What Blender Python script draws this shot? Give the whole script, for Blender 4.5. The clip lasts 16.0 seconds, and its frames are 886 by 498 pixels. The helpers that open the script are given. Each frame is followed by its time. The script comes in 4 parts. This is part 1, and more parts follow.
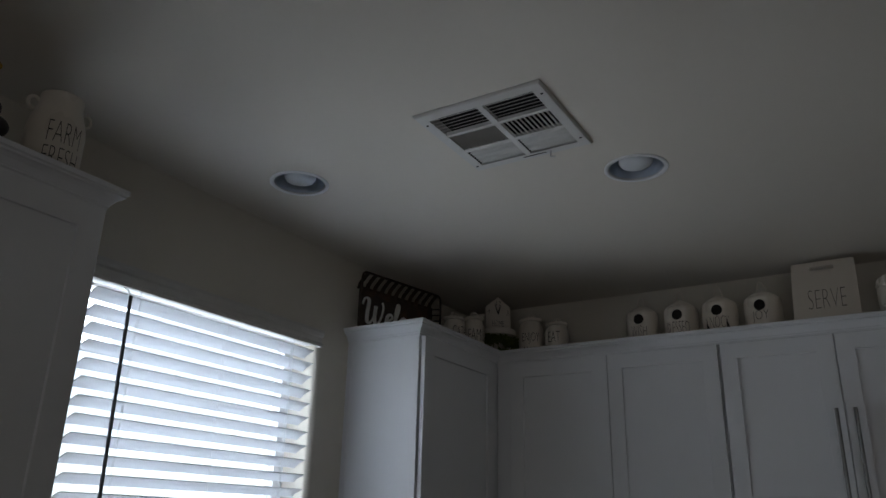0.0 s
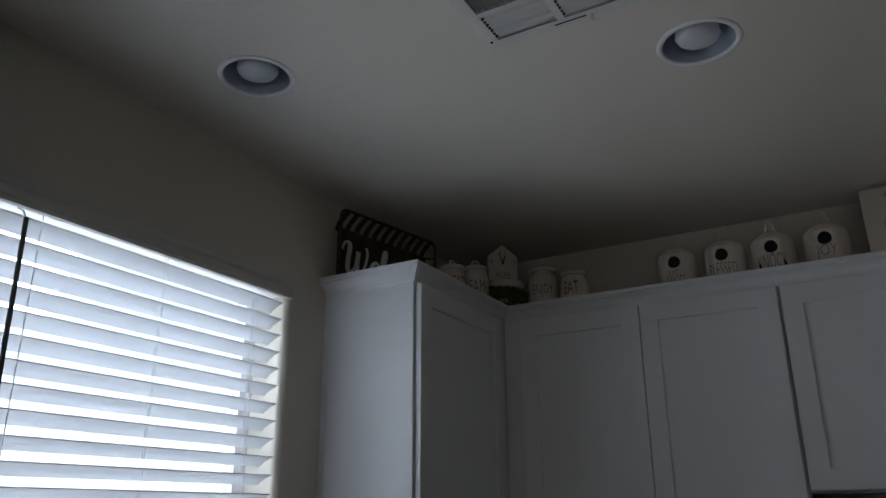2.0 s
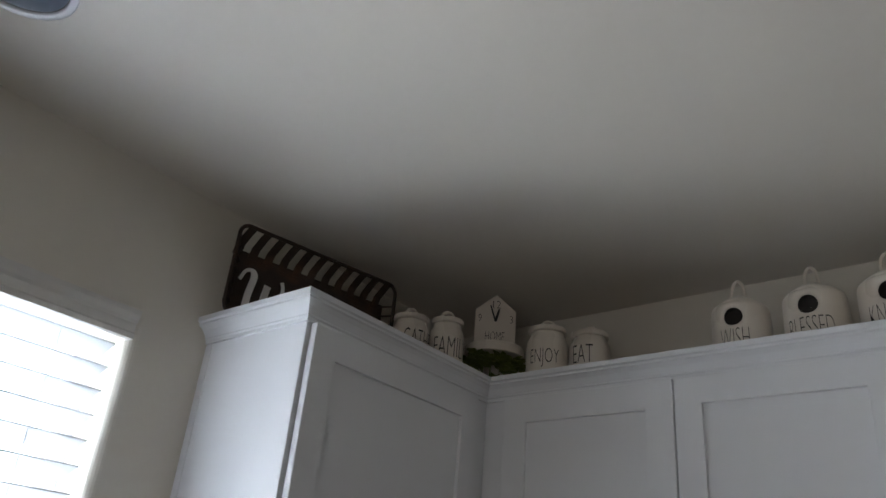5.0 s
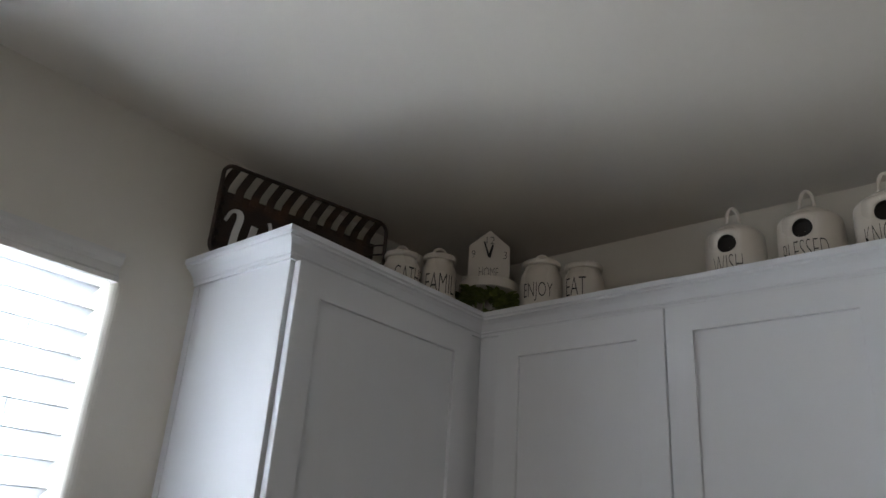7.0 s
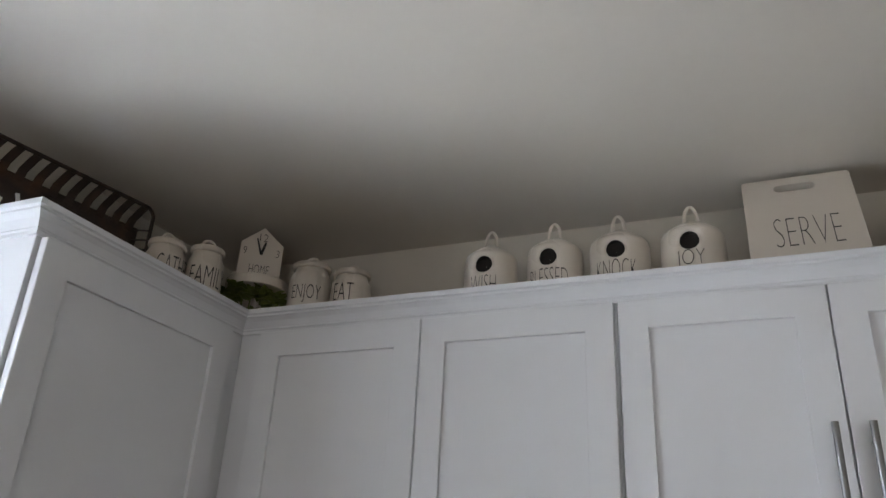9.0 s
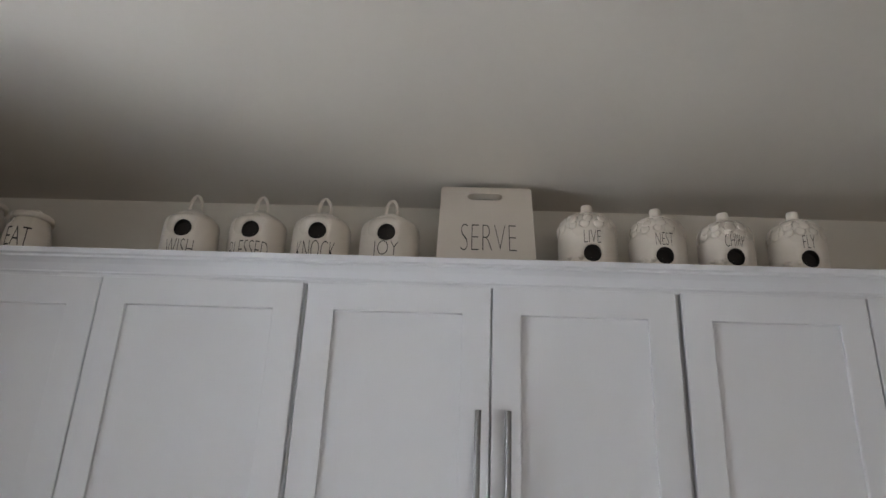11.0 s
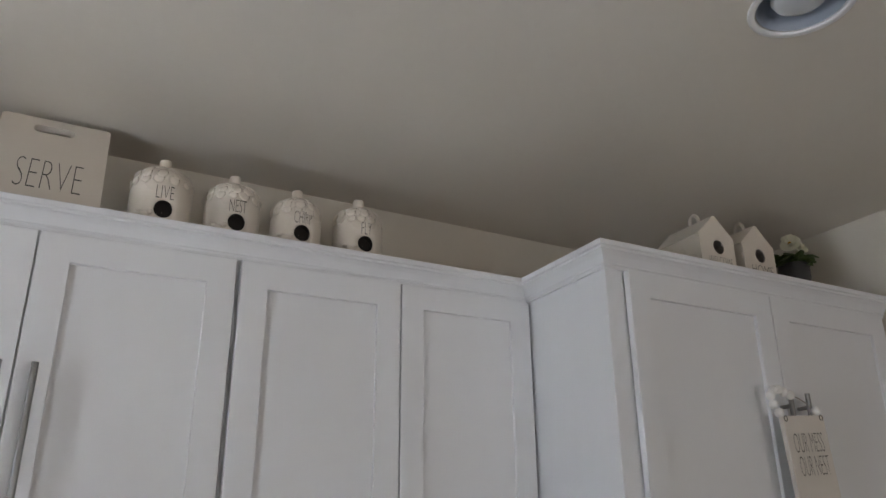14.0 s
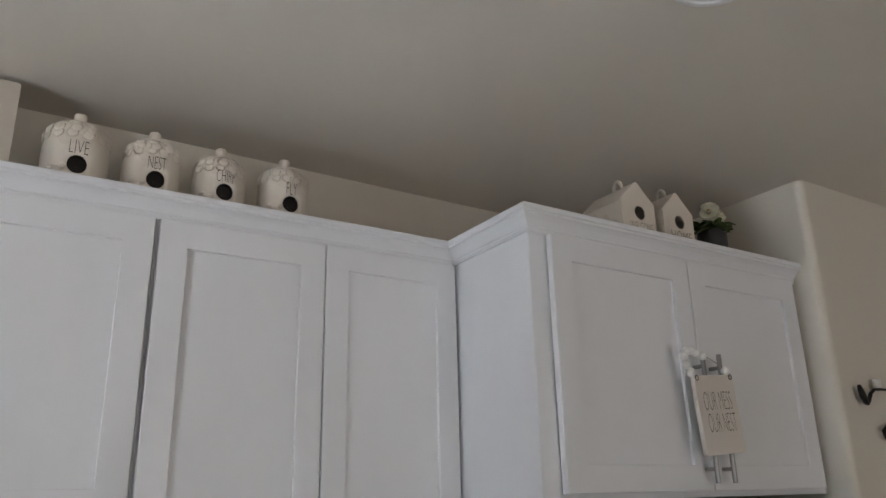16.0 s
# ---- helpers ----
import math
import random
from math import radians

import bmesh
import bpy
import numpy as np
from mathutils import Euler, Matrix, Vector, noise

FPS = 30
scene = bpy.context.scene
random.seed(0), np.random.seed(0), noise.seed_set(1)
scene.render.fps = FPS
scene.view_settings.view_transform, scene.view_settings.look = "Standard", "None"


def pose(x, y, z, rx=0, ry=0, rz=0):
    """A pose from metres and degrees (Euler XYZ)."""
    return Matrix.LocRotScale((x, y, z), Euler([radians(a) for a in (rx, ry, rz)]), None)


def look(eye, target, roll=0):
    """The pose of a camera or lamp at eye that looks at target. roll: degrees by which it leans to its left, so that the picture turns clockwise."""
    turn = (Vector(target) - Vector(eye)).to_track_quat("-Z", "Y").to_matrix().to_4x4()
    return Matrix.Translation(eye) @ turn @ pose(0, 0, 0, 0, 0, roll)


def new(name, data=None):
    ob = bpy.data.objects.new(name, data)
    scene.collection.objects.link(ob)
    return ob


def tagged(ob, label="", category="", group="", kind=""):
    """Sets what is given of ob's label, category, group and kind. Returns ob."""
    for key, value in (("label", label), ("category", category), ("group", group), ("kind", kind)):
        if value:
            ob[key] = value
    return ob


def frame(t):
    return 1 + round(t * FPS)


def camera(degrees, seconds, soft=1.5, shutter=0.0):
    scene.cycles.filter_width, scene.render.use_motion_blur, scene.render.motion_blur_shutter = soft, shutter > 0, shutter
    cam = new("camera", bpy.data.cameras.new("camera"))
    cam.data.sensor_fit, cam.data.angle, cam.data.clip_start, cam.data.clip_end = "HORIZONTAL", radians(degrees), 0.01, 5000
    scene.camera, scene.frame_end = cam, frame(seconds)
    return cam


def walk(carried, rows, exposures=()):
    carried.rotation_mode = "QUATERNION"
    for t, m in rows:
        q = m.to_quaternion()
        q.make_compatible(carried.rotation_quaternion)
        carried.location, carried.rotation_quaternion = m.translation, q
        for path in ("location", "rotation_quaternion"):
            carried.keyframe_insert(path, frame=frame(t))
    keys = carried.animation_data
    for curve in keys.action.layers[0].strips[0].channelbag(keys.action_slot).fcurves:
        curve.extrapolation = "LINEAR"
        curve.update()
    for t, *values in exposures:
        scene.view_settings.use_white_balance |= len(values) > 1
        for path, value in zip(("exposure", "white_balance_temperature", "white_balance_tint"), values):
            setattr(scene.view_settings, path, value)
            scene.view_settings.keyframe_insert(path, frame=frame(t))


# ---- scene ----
cam = camera(60.9, 16.0)
PATH = [
    (0, (0.132, -0.013, 1.735), (-0.858, 1.583, 2.422), 1.4),
    (0.2, (0.128, -0.005, 1.739), (-0.845, 1.599, 2.43), 1.6),
    (0.5, (0.126, 0.0, 1.735), (-0.815, 1.633, 2.404), 1.6),
    (0.7, (0.09, 0.019, 1.72), (-0.829, 1.676, 2.36), 2.0),
    (1, (0.001, 0.081, 1.718), (-0.997, 1.714, 2.296), 2.5),
    (1.2, (-0.096, 0.15, 1.717), (-1.087, 1.789, 2.292), 0.2),
    (1.5, (-0.198, 0.237, 1.725), (-1.176, 1.872, 2.335), -1.2),
    (1.7, (-0.217, 0.303, 1.73), (-1.17, 1.945, 2.359), -1.6),
    (2, (-0.217, 0.433, 1.74), (-1.159, 2.069, 2.4), -0.3),
    (2.2, (-0.225, 0.521, 1.756), (-1.161, 2.147, 2.449), 0.2),
    (2.5, (-0.243, 0.664, 1.752), (-1.176, 2.26, 2.514), 1.7),
    (2.8, (-0.276, 0.814, 1.771), (-1.175, 2.315, 2.741), 1.6),
    (3, (-0.274, 0.91, 1.787), (-1.174, 2.368, 2.819), 2.4),
    (3.2, (-0.274, 1.004, 1.795), (-1.226, 2.446, 2.803), 4.3),
    (5.3, (-0.253, 1.364, 1.866), (-1.439, 2.715, 2.743), 5.6),
    (5.5, (-0.248, 1.382, 1.862), (-1.452, 2.731, 2.718), 5.8),
    (6, (-0.238, 1.4, 1.858), (-1.446, 2.767, 2.678), 5.4),
    (6.3, (-0.236, 1.405, 1.856), (-1.444, 2.783, 2.658), 5.2),
    (6.5, (-0.235, 1.415, 1.856), (-1.446, 2.798, 2.641), 5.0),
    (7, (-0.233, 1.406, 1.856), (-1.448, 2.795, 2.627), 4.1),
    (7.5, (-0.213, 1.391, 1.858), (-1.379, 2.811, 2.65), 3.4),
    (8, (-0.213, 1.384, 1.855), (-1.332, 2.833, 2.661), 3.5),
    (8.5, (-0.204, 1.392, 1.85), (-1.155, 2.957, 2.654), 3.9),
    (8.7, (-0.19, 1.398, 1.843), (-1.053, 3.008, 2.657), 3.7),
    (9, (-0.189, 1.395, 1.845), (-0.919, 3.07, 2.659), 3.1),
    (9.2, (-0.184, 1.395, 1.848), (-0.841, 3.102, 2.657), 3.1),
    (11.3, (-0.095, 1.385, 1.857), (-0.059, 3.232, 2.625), 2.2),
    (11.5, (-0.096, 1.382, 1.862), (0.015, 3.23, 2.619), 2.1),
    (12, (-0.068, 1.369, 1.865), (0.223, 3.206, 2.603), 2.2),
    (12.2, (-0.057, 1.366, 1.857), (0.32, 3.186, 2.594), 1.9),
    (12.5, (-0.052, 1.353, 1.859), (0.457, 3.147, 2.581), 1.4),
    (13, (-0.038, 1.343, 1.851), (0.624, 3.09, 2.566), 0.4),
    (13.2, (-0.028, 1.337, 1.851), (0.676, 3.07, 2.559), 0.1),
    (13.5, (-0.01, 1.325, 1.854), (0.756, 3.036, 2.55), -0.3),
    (14, (0.007, 1.32, 1.839), (0.879, 2.975, 2.545), -0.5),
    (14.2, (0.006, 1.325, 1.838), (0.913, 2.963, 2.539), -0.9),
    (14.5, (0.01, 1.321, 1.834), (0.925, 2.972, 2.495), -0.4),
    (15, (0.031, 1.308, 1.841), (0.99, 2.947, 2.467), -0.9),
    (15.5, (0.044, 1.299, 1.832), (1.033, 2.925, 2.447), -1.4),
    (16, (0.042, 1.299, 1.824), (1.058, 2.905, 2.447), -1.3),
]
EXPOSURES = [(0.0, -1.03, 6420, 10), (2.0, -1.1, 6420, 10), (3.0, -0.38, 6550, 10), (5.5, 0.46, 6600, 11), (7.0, 0.56, 6600, 11), (9.0, 1.07, 6640, 12),
             (11.5, 1.02, 6780, 13), (16.0, 1.23, 6830, 13)]
walk(cam, [(t, look(eye, target, roll)) for t, eye, target, roll in PATH], EXPOSURES)

# ---- world and light ----
world = bpy.data.worlds.new("sky")
scene.world = world
world.use_nodes = True
_wn = world.node_tree
_sky = _wn.nodes.new("ShaderNodeTexSky")
_sky.sky_type, _sky.sun_disc = "NISHITA", False
_sky.sun_elevation, _sky.sun_rotation = radians(55), radians(17)
_wn.links.new(_sky.outputs[0], _wn.nodes["Background"].inputs[0])
_wn.nodes["Background"].inputs[1].default_value = 0.13

CEIL = 2.722        # ceiling height
WX = -1.69          # face of the window wall
BY = 3.176          # face of the back wall
SY = -3.0           # wall behind
EX = 4.6            # wall at the far end of the room
CAB_TOP = 2.395     # top boards of the upper cabinets


def area_lamp(name, m, sx, sy, watts, colour):
    lamp = bpy.data.lights.new(name, "AREA")
    lamp.shape, lamp.size, lamp.size_y, lamp.energy, lamp.color = "RECTANGLE", sx, sy, watts, colour
    ob = new(name, lamp)
    ob.matrix_world = m
    return ob


sun = bpy.data.lights.new("sun", "SUN")
sun.energy, sun.angle, sun.color = 5.0, radians(0.6), (1.0, 0.95, 0.88)
new("sun", sun).matrix_world = look((2.5, 8, 12), (0, 0, 0))
# daylight in the kitchen window, just outside the glass, above the neighbour's eaves
area_lamp("window_daylight", look((-1.86, 1.585, 2.075), (0, 1.585, 2.075)), 0.97, 0.59, 6, (0.80, 0.89, 1.0))
# light thrown up into the window by the sunlit yard below it
area_lamp("yard_daylight", look((-2.62, 1.585, 0.72), (-1.74, 1.585, 1.75)), 1.1, 0.8, 28, (0.84, 0.91, 1.0))
# light of the open sky on the slats from above
area_lamp("sky_daylight", look((-3.1, 1.585, 2.95), (-1.74, 1.585, 1.85)), 1.6, 1.0, 160, (0.80, 0.88, 1.0))
# added fill lamp in an unseen, made-up opening in the wall behind
area_lamp("unseen_fill", look((1.3, SY - 0.03, 1.05), (1.3, 0, 1.05)), 3.4, 2.0, 9.6, (0.97, 0.985, 1.0))


# ---- materials ----
def material(name, base, rough=0.5, metal=0.0, var=0.06, grain=40.0, bump=0.0, bump_scale=200.0, stretch=(1, 1, 1), stain=0.0,
             stain_colour=(0.4, 0.35, 0.3), coat=0.0, spec=0.5, trans=0.0):
    m = bpy.data.materials.new(name)
    m.use_nodes = True
    nt = m.node_tree
    n, l = nt.nodes, nt.links
    bsdf = n["Principled BSDF"]
    tc = n.new("ShaderNodeTexCoord")
    mp = n.new("ShaderNodeMapping")
    mp.inputs["Scale"].default_value = stretch
    l.new(tc.outputs["Object"], mp.inputs[0])
    fine, large = n.new("ShaderNodeTexNoise"), n.new("ShaderNodeTexNoise")
    fine.inputs["Scale"].default_value, fine.inputs["Detail"].default_value = grain, 4
    large.inputs["Scale"].default_value, large.inputs["Detail"].default_value = grain / 14, 3
    l.new(mp.outputs[0], fine.inputs["Vector"]), l.new(mp.outputs[0], large.inputs["Vector"])
    mix = n.new("ShaderNodeMix")
    mix.data_type = "RGBA"
    mix.inputs[6].default_value = (*[c * (1 - var) for c in base], 1)
    mix.inputs[7].default_value = (*[min(1, c * (1 + var)) for c in base], 1)
    add = n.new("ShaderNodeMath")
    add.operation = "ADD"
    half = n.new("ShaderNodeMath")
    half.operation = "MULTIPLY"
    half.inputs[1].default_value = 0.5
    l.new(fine.outputs[0], add.inputs[0]), l.new(large.outputs[0], add.inputs[1]), l.new(add.outputs[0], half.inputs[0])
    l.new(half.outputs[0], mix.inputs[0])
    colour = mix.outputs[2]
    if stain:
        ramp = n.new("ShaderNodeValToRGB")
        ramp.color_ramp.elements[0].position, ramp.color_ramp.elements[1].position = 0.52, 0.75
        ramp.color_ramp.elements[1].color = (stain, stain, stain, 1)
        spot = n.new("ShaderNodeTexNoise")
        spot.inputs["Scale"].default_value, spot.inputs["Detail"].default_value = grain / 5, 6
        l.new(mp.outputs[0], spot.inputs["Vector"]), l.new(spot.outputs[0], ramp.inputs[0])
        over = n.new("ShaderNodeMix")
        over.data_type = "RGBA"
        over.inputs[7].default_value = (*stain_colour, 1)
        l.new(ramp.outputs[0], over.inputs[0]), l.new(colour, over.inputs[6])
        colour = over.outputs[2]
    l.new(colour, bsdf.inputs["Base Color"])
    rr = n.new("ShaderNodeMapRange")
    rr.inputs[3].default_value, rr.inputs[4].default_value = max(0.02, rough * 0.85), min(1, rough * 1.15)
    l.new(large.outputs[0], rr.inputs[0]), l.new(rr.outputs[0], bsdf.inputs["Roughness"])
    bsdf.inputs["Metallic"].default_value = metal
    bsdf.inputs["Coat Weight"].default_value = coat
    bsdf.inputs["Specular IOR Level"].default_value = spec
    if bump:
        bn = n.new("ShaderNodeTexNoise")
        bn.inputs["Scale"].default_value, bn.inputs["Detail"].default_value = bump_scale, 3
        bp = n.new("ShaderNodeBump")
        bp.inputs["Strength"].default_value, bp.inputs["Distance"].default_value = bump, 0.002
        l.new(mp.outputs[0], bn.inputs["Vector"]), l.new(bn.outputs[0], bp.inputs["Height"]), l.new(bp.outputs[0], bsdf.inputs["Normal"])
    if trans:
        tl = n.new("ShaderNodeBsdfTranslucent")
        tl.inputs[0].default_value = (*base, 1)
        ms = n.new("ShaderNodeMixShader")
        ms.inputs[0].default_value = trans
        l.new(bsdf.outputs[0], ms.inputs[1]), l.new(tl.outputs[0], ms.inputs[2])
        l.new(ms.outputs[0], n["Material Output"].inputs[0])
    return m


WALL = material("beige_wall_paint", (0.645, 0.605, 0.535), 0.75, var=0.03, grain=60, bump=0.18, bump_scale=90)
CEILING = material("flat_ceiling_paint", (0.676, 0.630, 0.564), 0.85, var=0.03, grain=50, bump=0.16, bump_scale=70)
CABINET = material("white_cabinet_paint", (0.725, 0.735, 0.76), 0.56, var=0.02, grain=30, bump=0.05, bump_scale=120, stretch=(1, 1, 0.15), spec=0.28)
CERAMIC = material("cream_glazed_ceramic", (0.67, 0.61, 0.535), 0.28, var=0.04, grain=60, bump=0.05, bump_scale=60, stain=0.25, stain_colour=(0.66, 0.58, 0.47), coat=0.2)
BOARD = material("white_painted_board", (0.63, 0.57, 0.50), 0.55, var=0.04, grain=30, bump=0.1, bump_scale=60, stretch=(0.3, 1, 1))
# near-black: painted shade inside canister holes, and the microwave's dark door window
HOLLOW = material("hole_shade_and_window_black", (0.02, 0.016, 0.013), 0.9, var=0.3, grain=120)
INK = material("black_lettering", (0.025, 0.022, 0.02), 0.5, var=0.2, grain=200)
HANDLE = material("satin_nickel", (0.30, 0.30, 0.30), 0.30, 1.0, var=0.08, grain=300, stretch=(1, 1, 0.05))
STEEL = material("brushed_steel", (0.55, 0.54, 0.53), 0.32, 1.0, var=0.05, grain=300, stretch=(1, 1, 0.05))
BLACK = material("black_glass", (0.012, 0.012, 0.013), 0.12, var=0.2, grain=20)
RUST = material("dark_rusted_metal", (0.045, 0.030, 0.022), 0.6, 0.3, var=0.4, grain=60, bump=0.3, bump_scale=150, stain=0.6, stain_colour=(0.14, 0.065, 0.03))
IRON = material("black_forged_iron", (0.015, 0.014, 0.014), 0.5, 0.4, var=0.3, grain=100, bump=0.3, bump_scale=180)
SCRIPT = material("white_painted_script", (0.78, 0.78, 0.76), 0.5, var=0.05, grain=80)
SLAT = material("white_vinyl_slat", (0.64, 0.66, 0.69), 0.42, var=0.02, grain=40, stretch=(1, 0.1, 1), trans=0.03)
WHITE = material("white_enamel", (0.78, 0.78, 0.79), 0.35, var=0.03, grain=50)
VENT = material("white_enamelled_steel", (0.62, 0.61, 0.59), 0.45, var=0.04, grain=60, stain=0.2)
# dark metal of duct and screws, also painted shade for the vent's gaps
DUCT = material("dark_metal_and_gap_shade", (0.016, 0.016, 0.016), 0.7, var=0.3, grain=30)
BULB = material("frosted_lamp_glass", (0.60, 0.62, 0.65), 0.3, var=0.03, grain=40)
LEAF = material("green_leaf", (0.135, 0.16, 0.035), 0.5, var=0.5, grain=50, trans=0.15)
PETAL = material("cream_petal", (0.80, 0.78, 0.64), 0.6, var=0.12, grain=70, trans=0.2)
YELLOW = material("yellow_petal", (0.55, 0.33, 0.03), 0.6, var=0.2, grain=70)
LEAF_DARK = material("dark_green_leaf", (0.070, 0.105, 0.030), 0.45, var=0.4, grain=50, trans=0.1)
SIGN = material("cream_painted_wood", (0.64, 0.595, 0.545), 0.6, var=0.05, grain=30, bump=0.1, bump_scale=60, stretch=(1, 1, 0.2))
POT = material("dark_grey_stoneware", (0.040, 0.040, 0.043), 0.6, var=0.45, grain=70, bump=0.2, bump_scale=150)
CORD = material("grey_cord", (0.30, 0.28, 0.26), 0.8, var=0.2, grain=200)
BEAD = material("white_wooden_bead", (0.82, 0.81, 0.79), 0.6, var=0.06, grain=80)
WAND = material("dark_grey_plastic_wand", (0.09, 0.09, 0.095), 0.35, var=0.1, grain=80)
FLOOR = material("oak_floor", (0.34, 0.27, 0.19), 0.45, var=0.2, grain=14, stretch=(1, 8, 1))
STUCCO = material("cream_stucco", (0.80, 0.73, 0.63), 0.9, var=0.08, grain=20, bump=0.4, bump_scale=60)
ROOF = material("grey_roof_tile", (0.20, 0.17, 0.15), 0.8, var=0.3, grain=8)
GROUND = material("pale_gravel", (0.42, 0.38, 0.33), 0.9, var=0.25, grain=25, bump=0.4, bump_scale=80)
TRIM = material("white_outdoor_trim", (0.75, 0.74, 0.72), 0.6, var=0.04, grain=20)


def glass_material():
    m = bpy.data.materials.new("window_glass")
    m.use_nodes = True
    b = m.node_tree.nodes["Principled BSDF"]
    b.inputs["Base Color"].default_value = (0.95, 0.98, 0.97, 1)
    b.inputs["Roughness"].default_value, b.inputs["Transmission Weight"].default_value, b.inputs["IOR"].default_value = 0.0, 1.0, 1.45
    return m


GLASS = glass_material()
VALANCE = material("off_white_valance", (0.60, 0.58, 0.55), 0.5, var=0.03, grain=40)
REFLECTOR = material("satin_reflector", (0.58, 0.64, 0.73), 0.30, 0.6, var=0.04, grain=60)
RAWWOOD = material("raw_wood_board", (0.38, 0.25, 0.13), 0.8, var=0.15, grain=25, stretch=(0.2, 1, 1))


# ---- building helpers ----
def thing(name, x, y, z, turn=0.0, label="", category="", group=""):
    ob = new(name)
    ob.empty_display_size = 0.05
    ob.matrix_world = pose(x, y, z, 0, 0, turn)
    return tagged(ob, label, category, group)


def part(name, bm, mat, parent=None, label="", smooth=False, world_coords=False, recalc=True):
    if recalc:
        bmesh.ops.recalc_face_normals(bm, faces=bm.faces)
    if world_coords and parent is not None:
        root, m = parent, Matrix()
        while root is not None:
            m = root.matrix_basis @ m
            root = root.parent
        bm.transform(m.inverted())
    me = bpy.data.meshes.new(name)
    bm.to_mesh(me)
    bm.free()
    me.materials.append(mat)
    if smooth:
        for p in me.polygons:
            p.use_smooth = True
    ob = new(name, me)
    if parent is not None:
        ob.parent = parent
    return tagged(ob, label)


def structure(name, bm, mat, label, category):
    return tagged(part(name, bm, mat), label, category, kind="structure")


def add_box(bm, x0, x1, y0, y1, z0, z1, bevel=0.0, seg=1):
    vs = [bm.verts.new((x, y, z)) for x in (x0, x1) for y in (y0, y1) for z in (z0, z1)]
    fs = [bm.faces.new([vs[i] for i in q]) for q in ((0, 1, 3, 2), (4, 6, 7, 5), (0, 4, 5, 1), (2, 3, 7, 6), (0, 2, 6, 4), (1, 5, 7, 3))]
    if bevel:
        es = {e for f in fs for e in f.edges}
        bmesh.ops.bevel(bm, geom=list(es), offset=bevel, segments=seg, affect="EDGES", profile=0.5)


def box_bm(x0, x1, y0, y1, z0, z1, bevel=0.0, seg=1):
    bm = bmesh.new()
    add_box(bm, x0, x1, y0, y1, z0, z1, bevel, seg)
    return bm


def lathe(bm, profile, seg=32, cx=0.0, cy=0.0):
    rings = []
    for r, z in profile:
        if r < 1e-5:
            rings.append([bm.verts.new((cx, cy, z))])
        else:
            rings.append([bm.verts.new((cx + r * math.cos(2 * math.pi * i / seg), cy + r * math.sin(2 * math.pi * i / seg), z)) for i in range(seg)])
    for a, b in zip(rings, rings[1:]):
        for i in range(seg):
            j = (i + 1) % seg
            q = []
            for v in ((a[i % len(a)], a[j % len(a)], b[j % len(b)], b[i % len(b)])):
                if v not in q:
                    q.append(v)
            if len(q) > 2:
                bm.faces.new(q)
    return bm


def tube(bm, pts, r, seg=10, closed=False, flat=1.0):
    """A tube along the points; flat squeezes it sideways."""
    pts = [Vector(p) for p in pts]
    n = len(pts)
    rings, up = [], None
    for i, p in enumerate(pts):
        d = (pts[(i + 1) % n] - pts[i - 1]) if closed else (pts[min(i + 1, n - 1)] - pts[max(i - 1, 0)])
        d.normalize()
        if up is None:
            up = d.orthogonal().normalized()
        up = (up - d * up.dot(d)).normalized()
        side = d.cross(up)
        rad = r[i] if isinstance(r, (list, tuple)) else r
        rings.append([bm.verts.new(p + up * rad * math.cos(2 * math.pi * k / seg) + side * rad * flat * math.sin(2 * math.pi * k / seg)) for k in range(seg)])
    pairs = list(zip(rings, rings[1:])) + ([(rings[-1], rings[0])] if closed else [])
    for a, b in pairs:
        for k in range(seg):
            bm.faces.new((a[k], a[(k + 1) % seg], b[(k + 1) % seg], b[k]))
    if not closed:
        bm.faces.new(rings[0][::-1]), bm.faces.new(rings[-1])
    return bm


def rod(p, q, r, seg=14):
    return tube(bmesh.new(), [p, q], r, seg)


def sphere(bm, c, r, squash=(1, 1, 1), u=14, v=9):
    bmesh.ops.create_uvsphere(bm, u_segments=u, v_segments=v, radius=1,
                              matrix=Matrix.Translation(c) @ Matrix.Diagonal((r * squash[0], r * squash[1], r * squash[2], 1)))


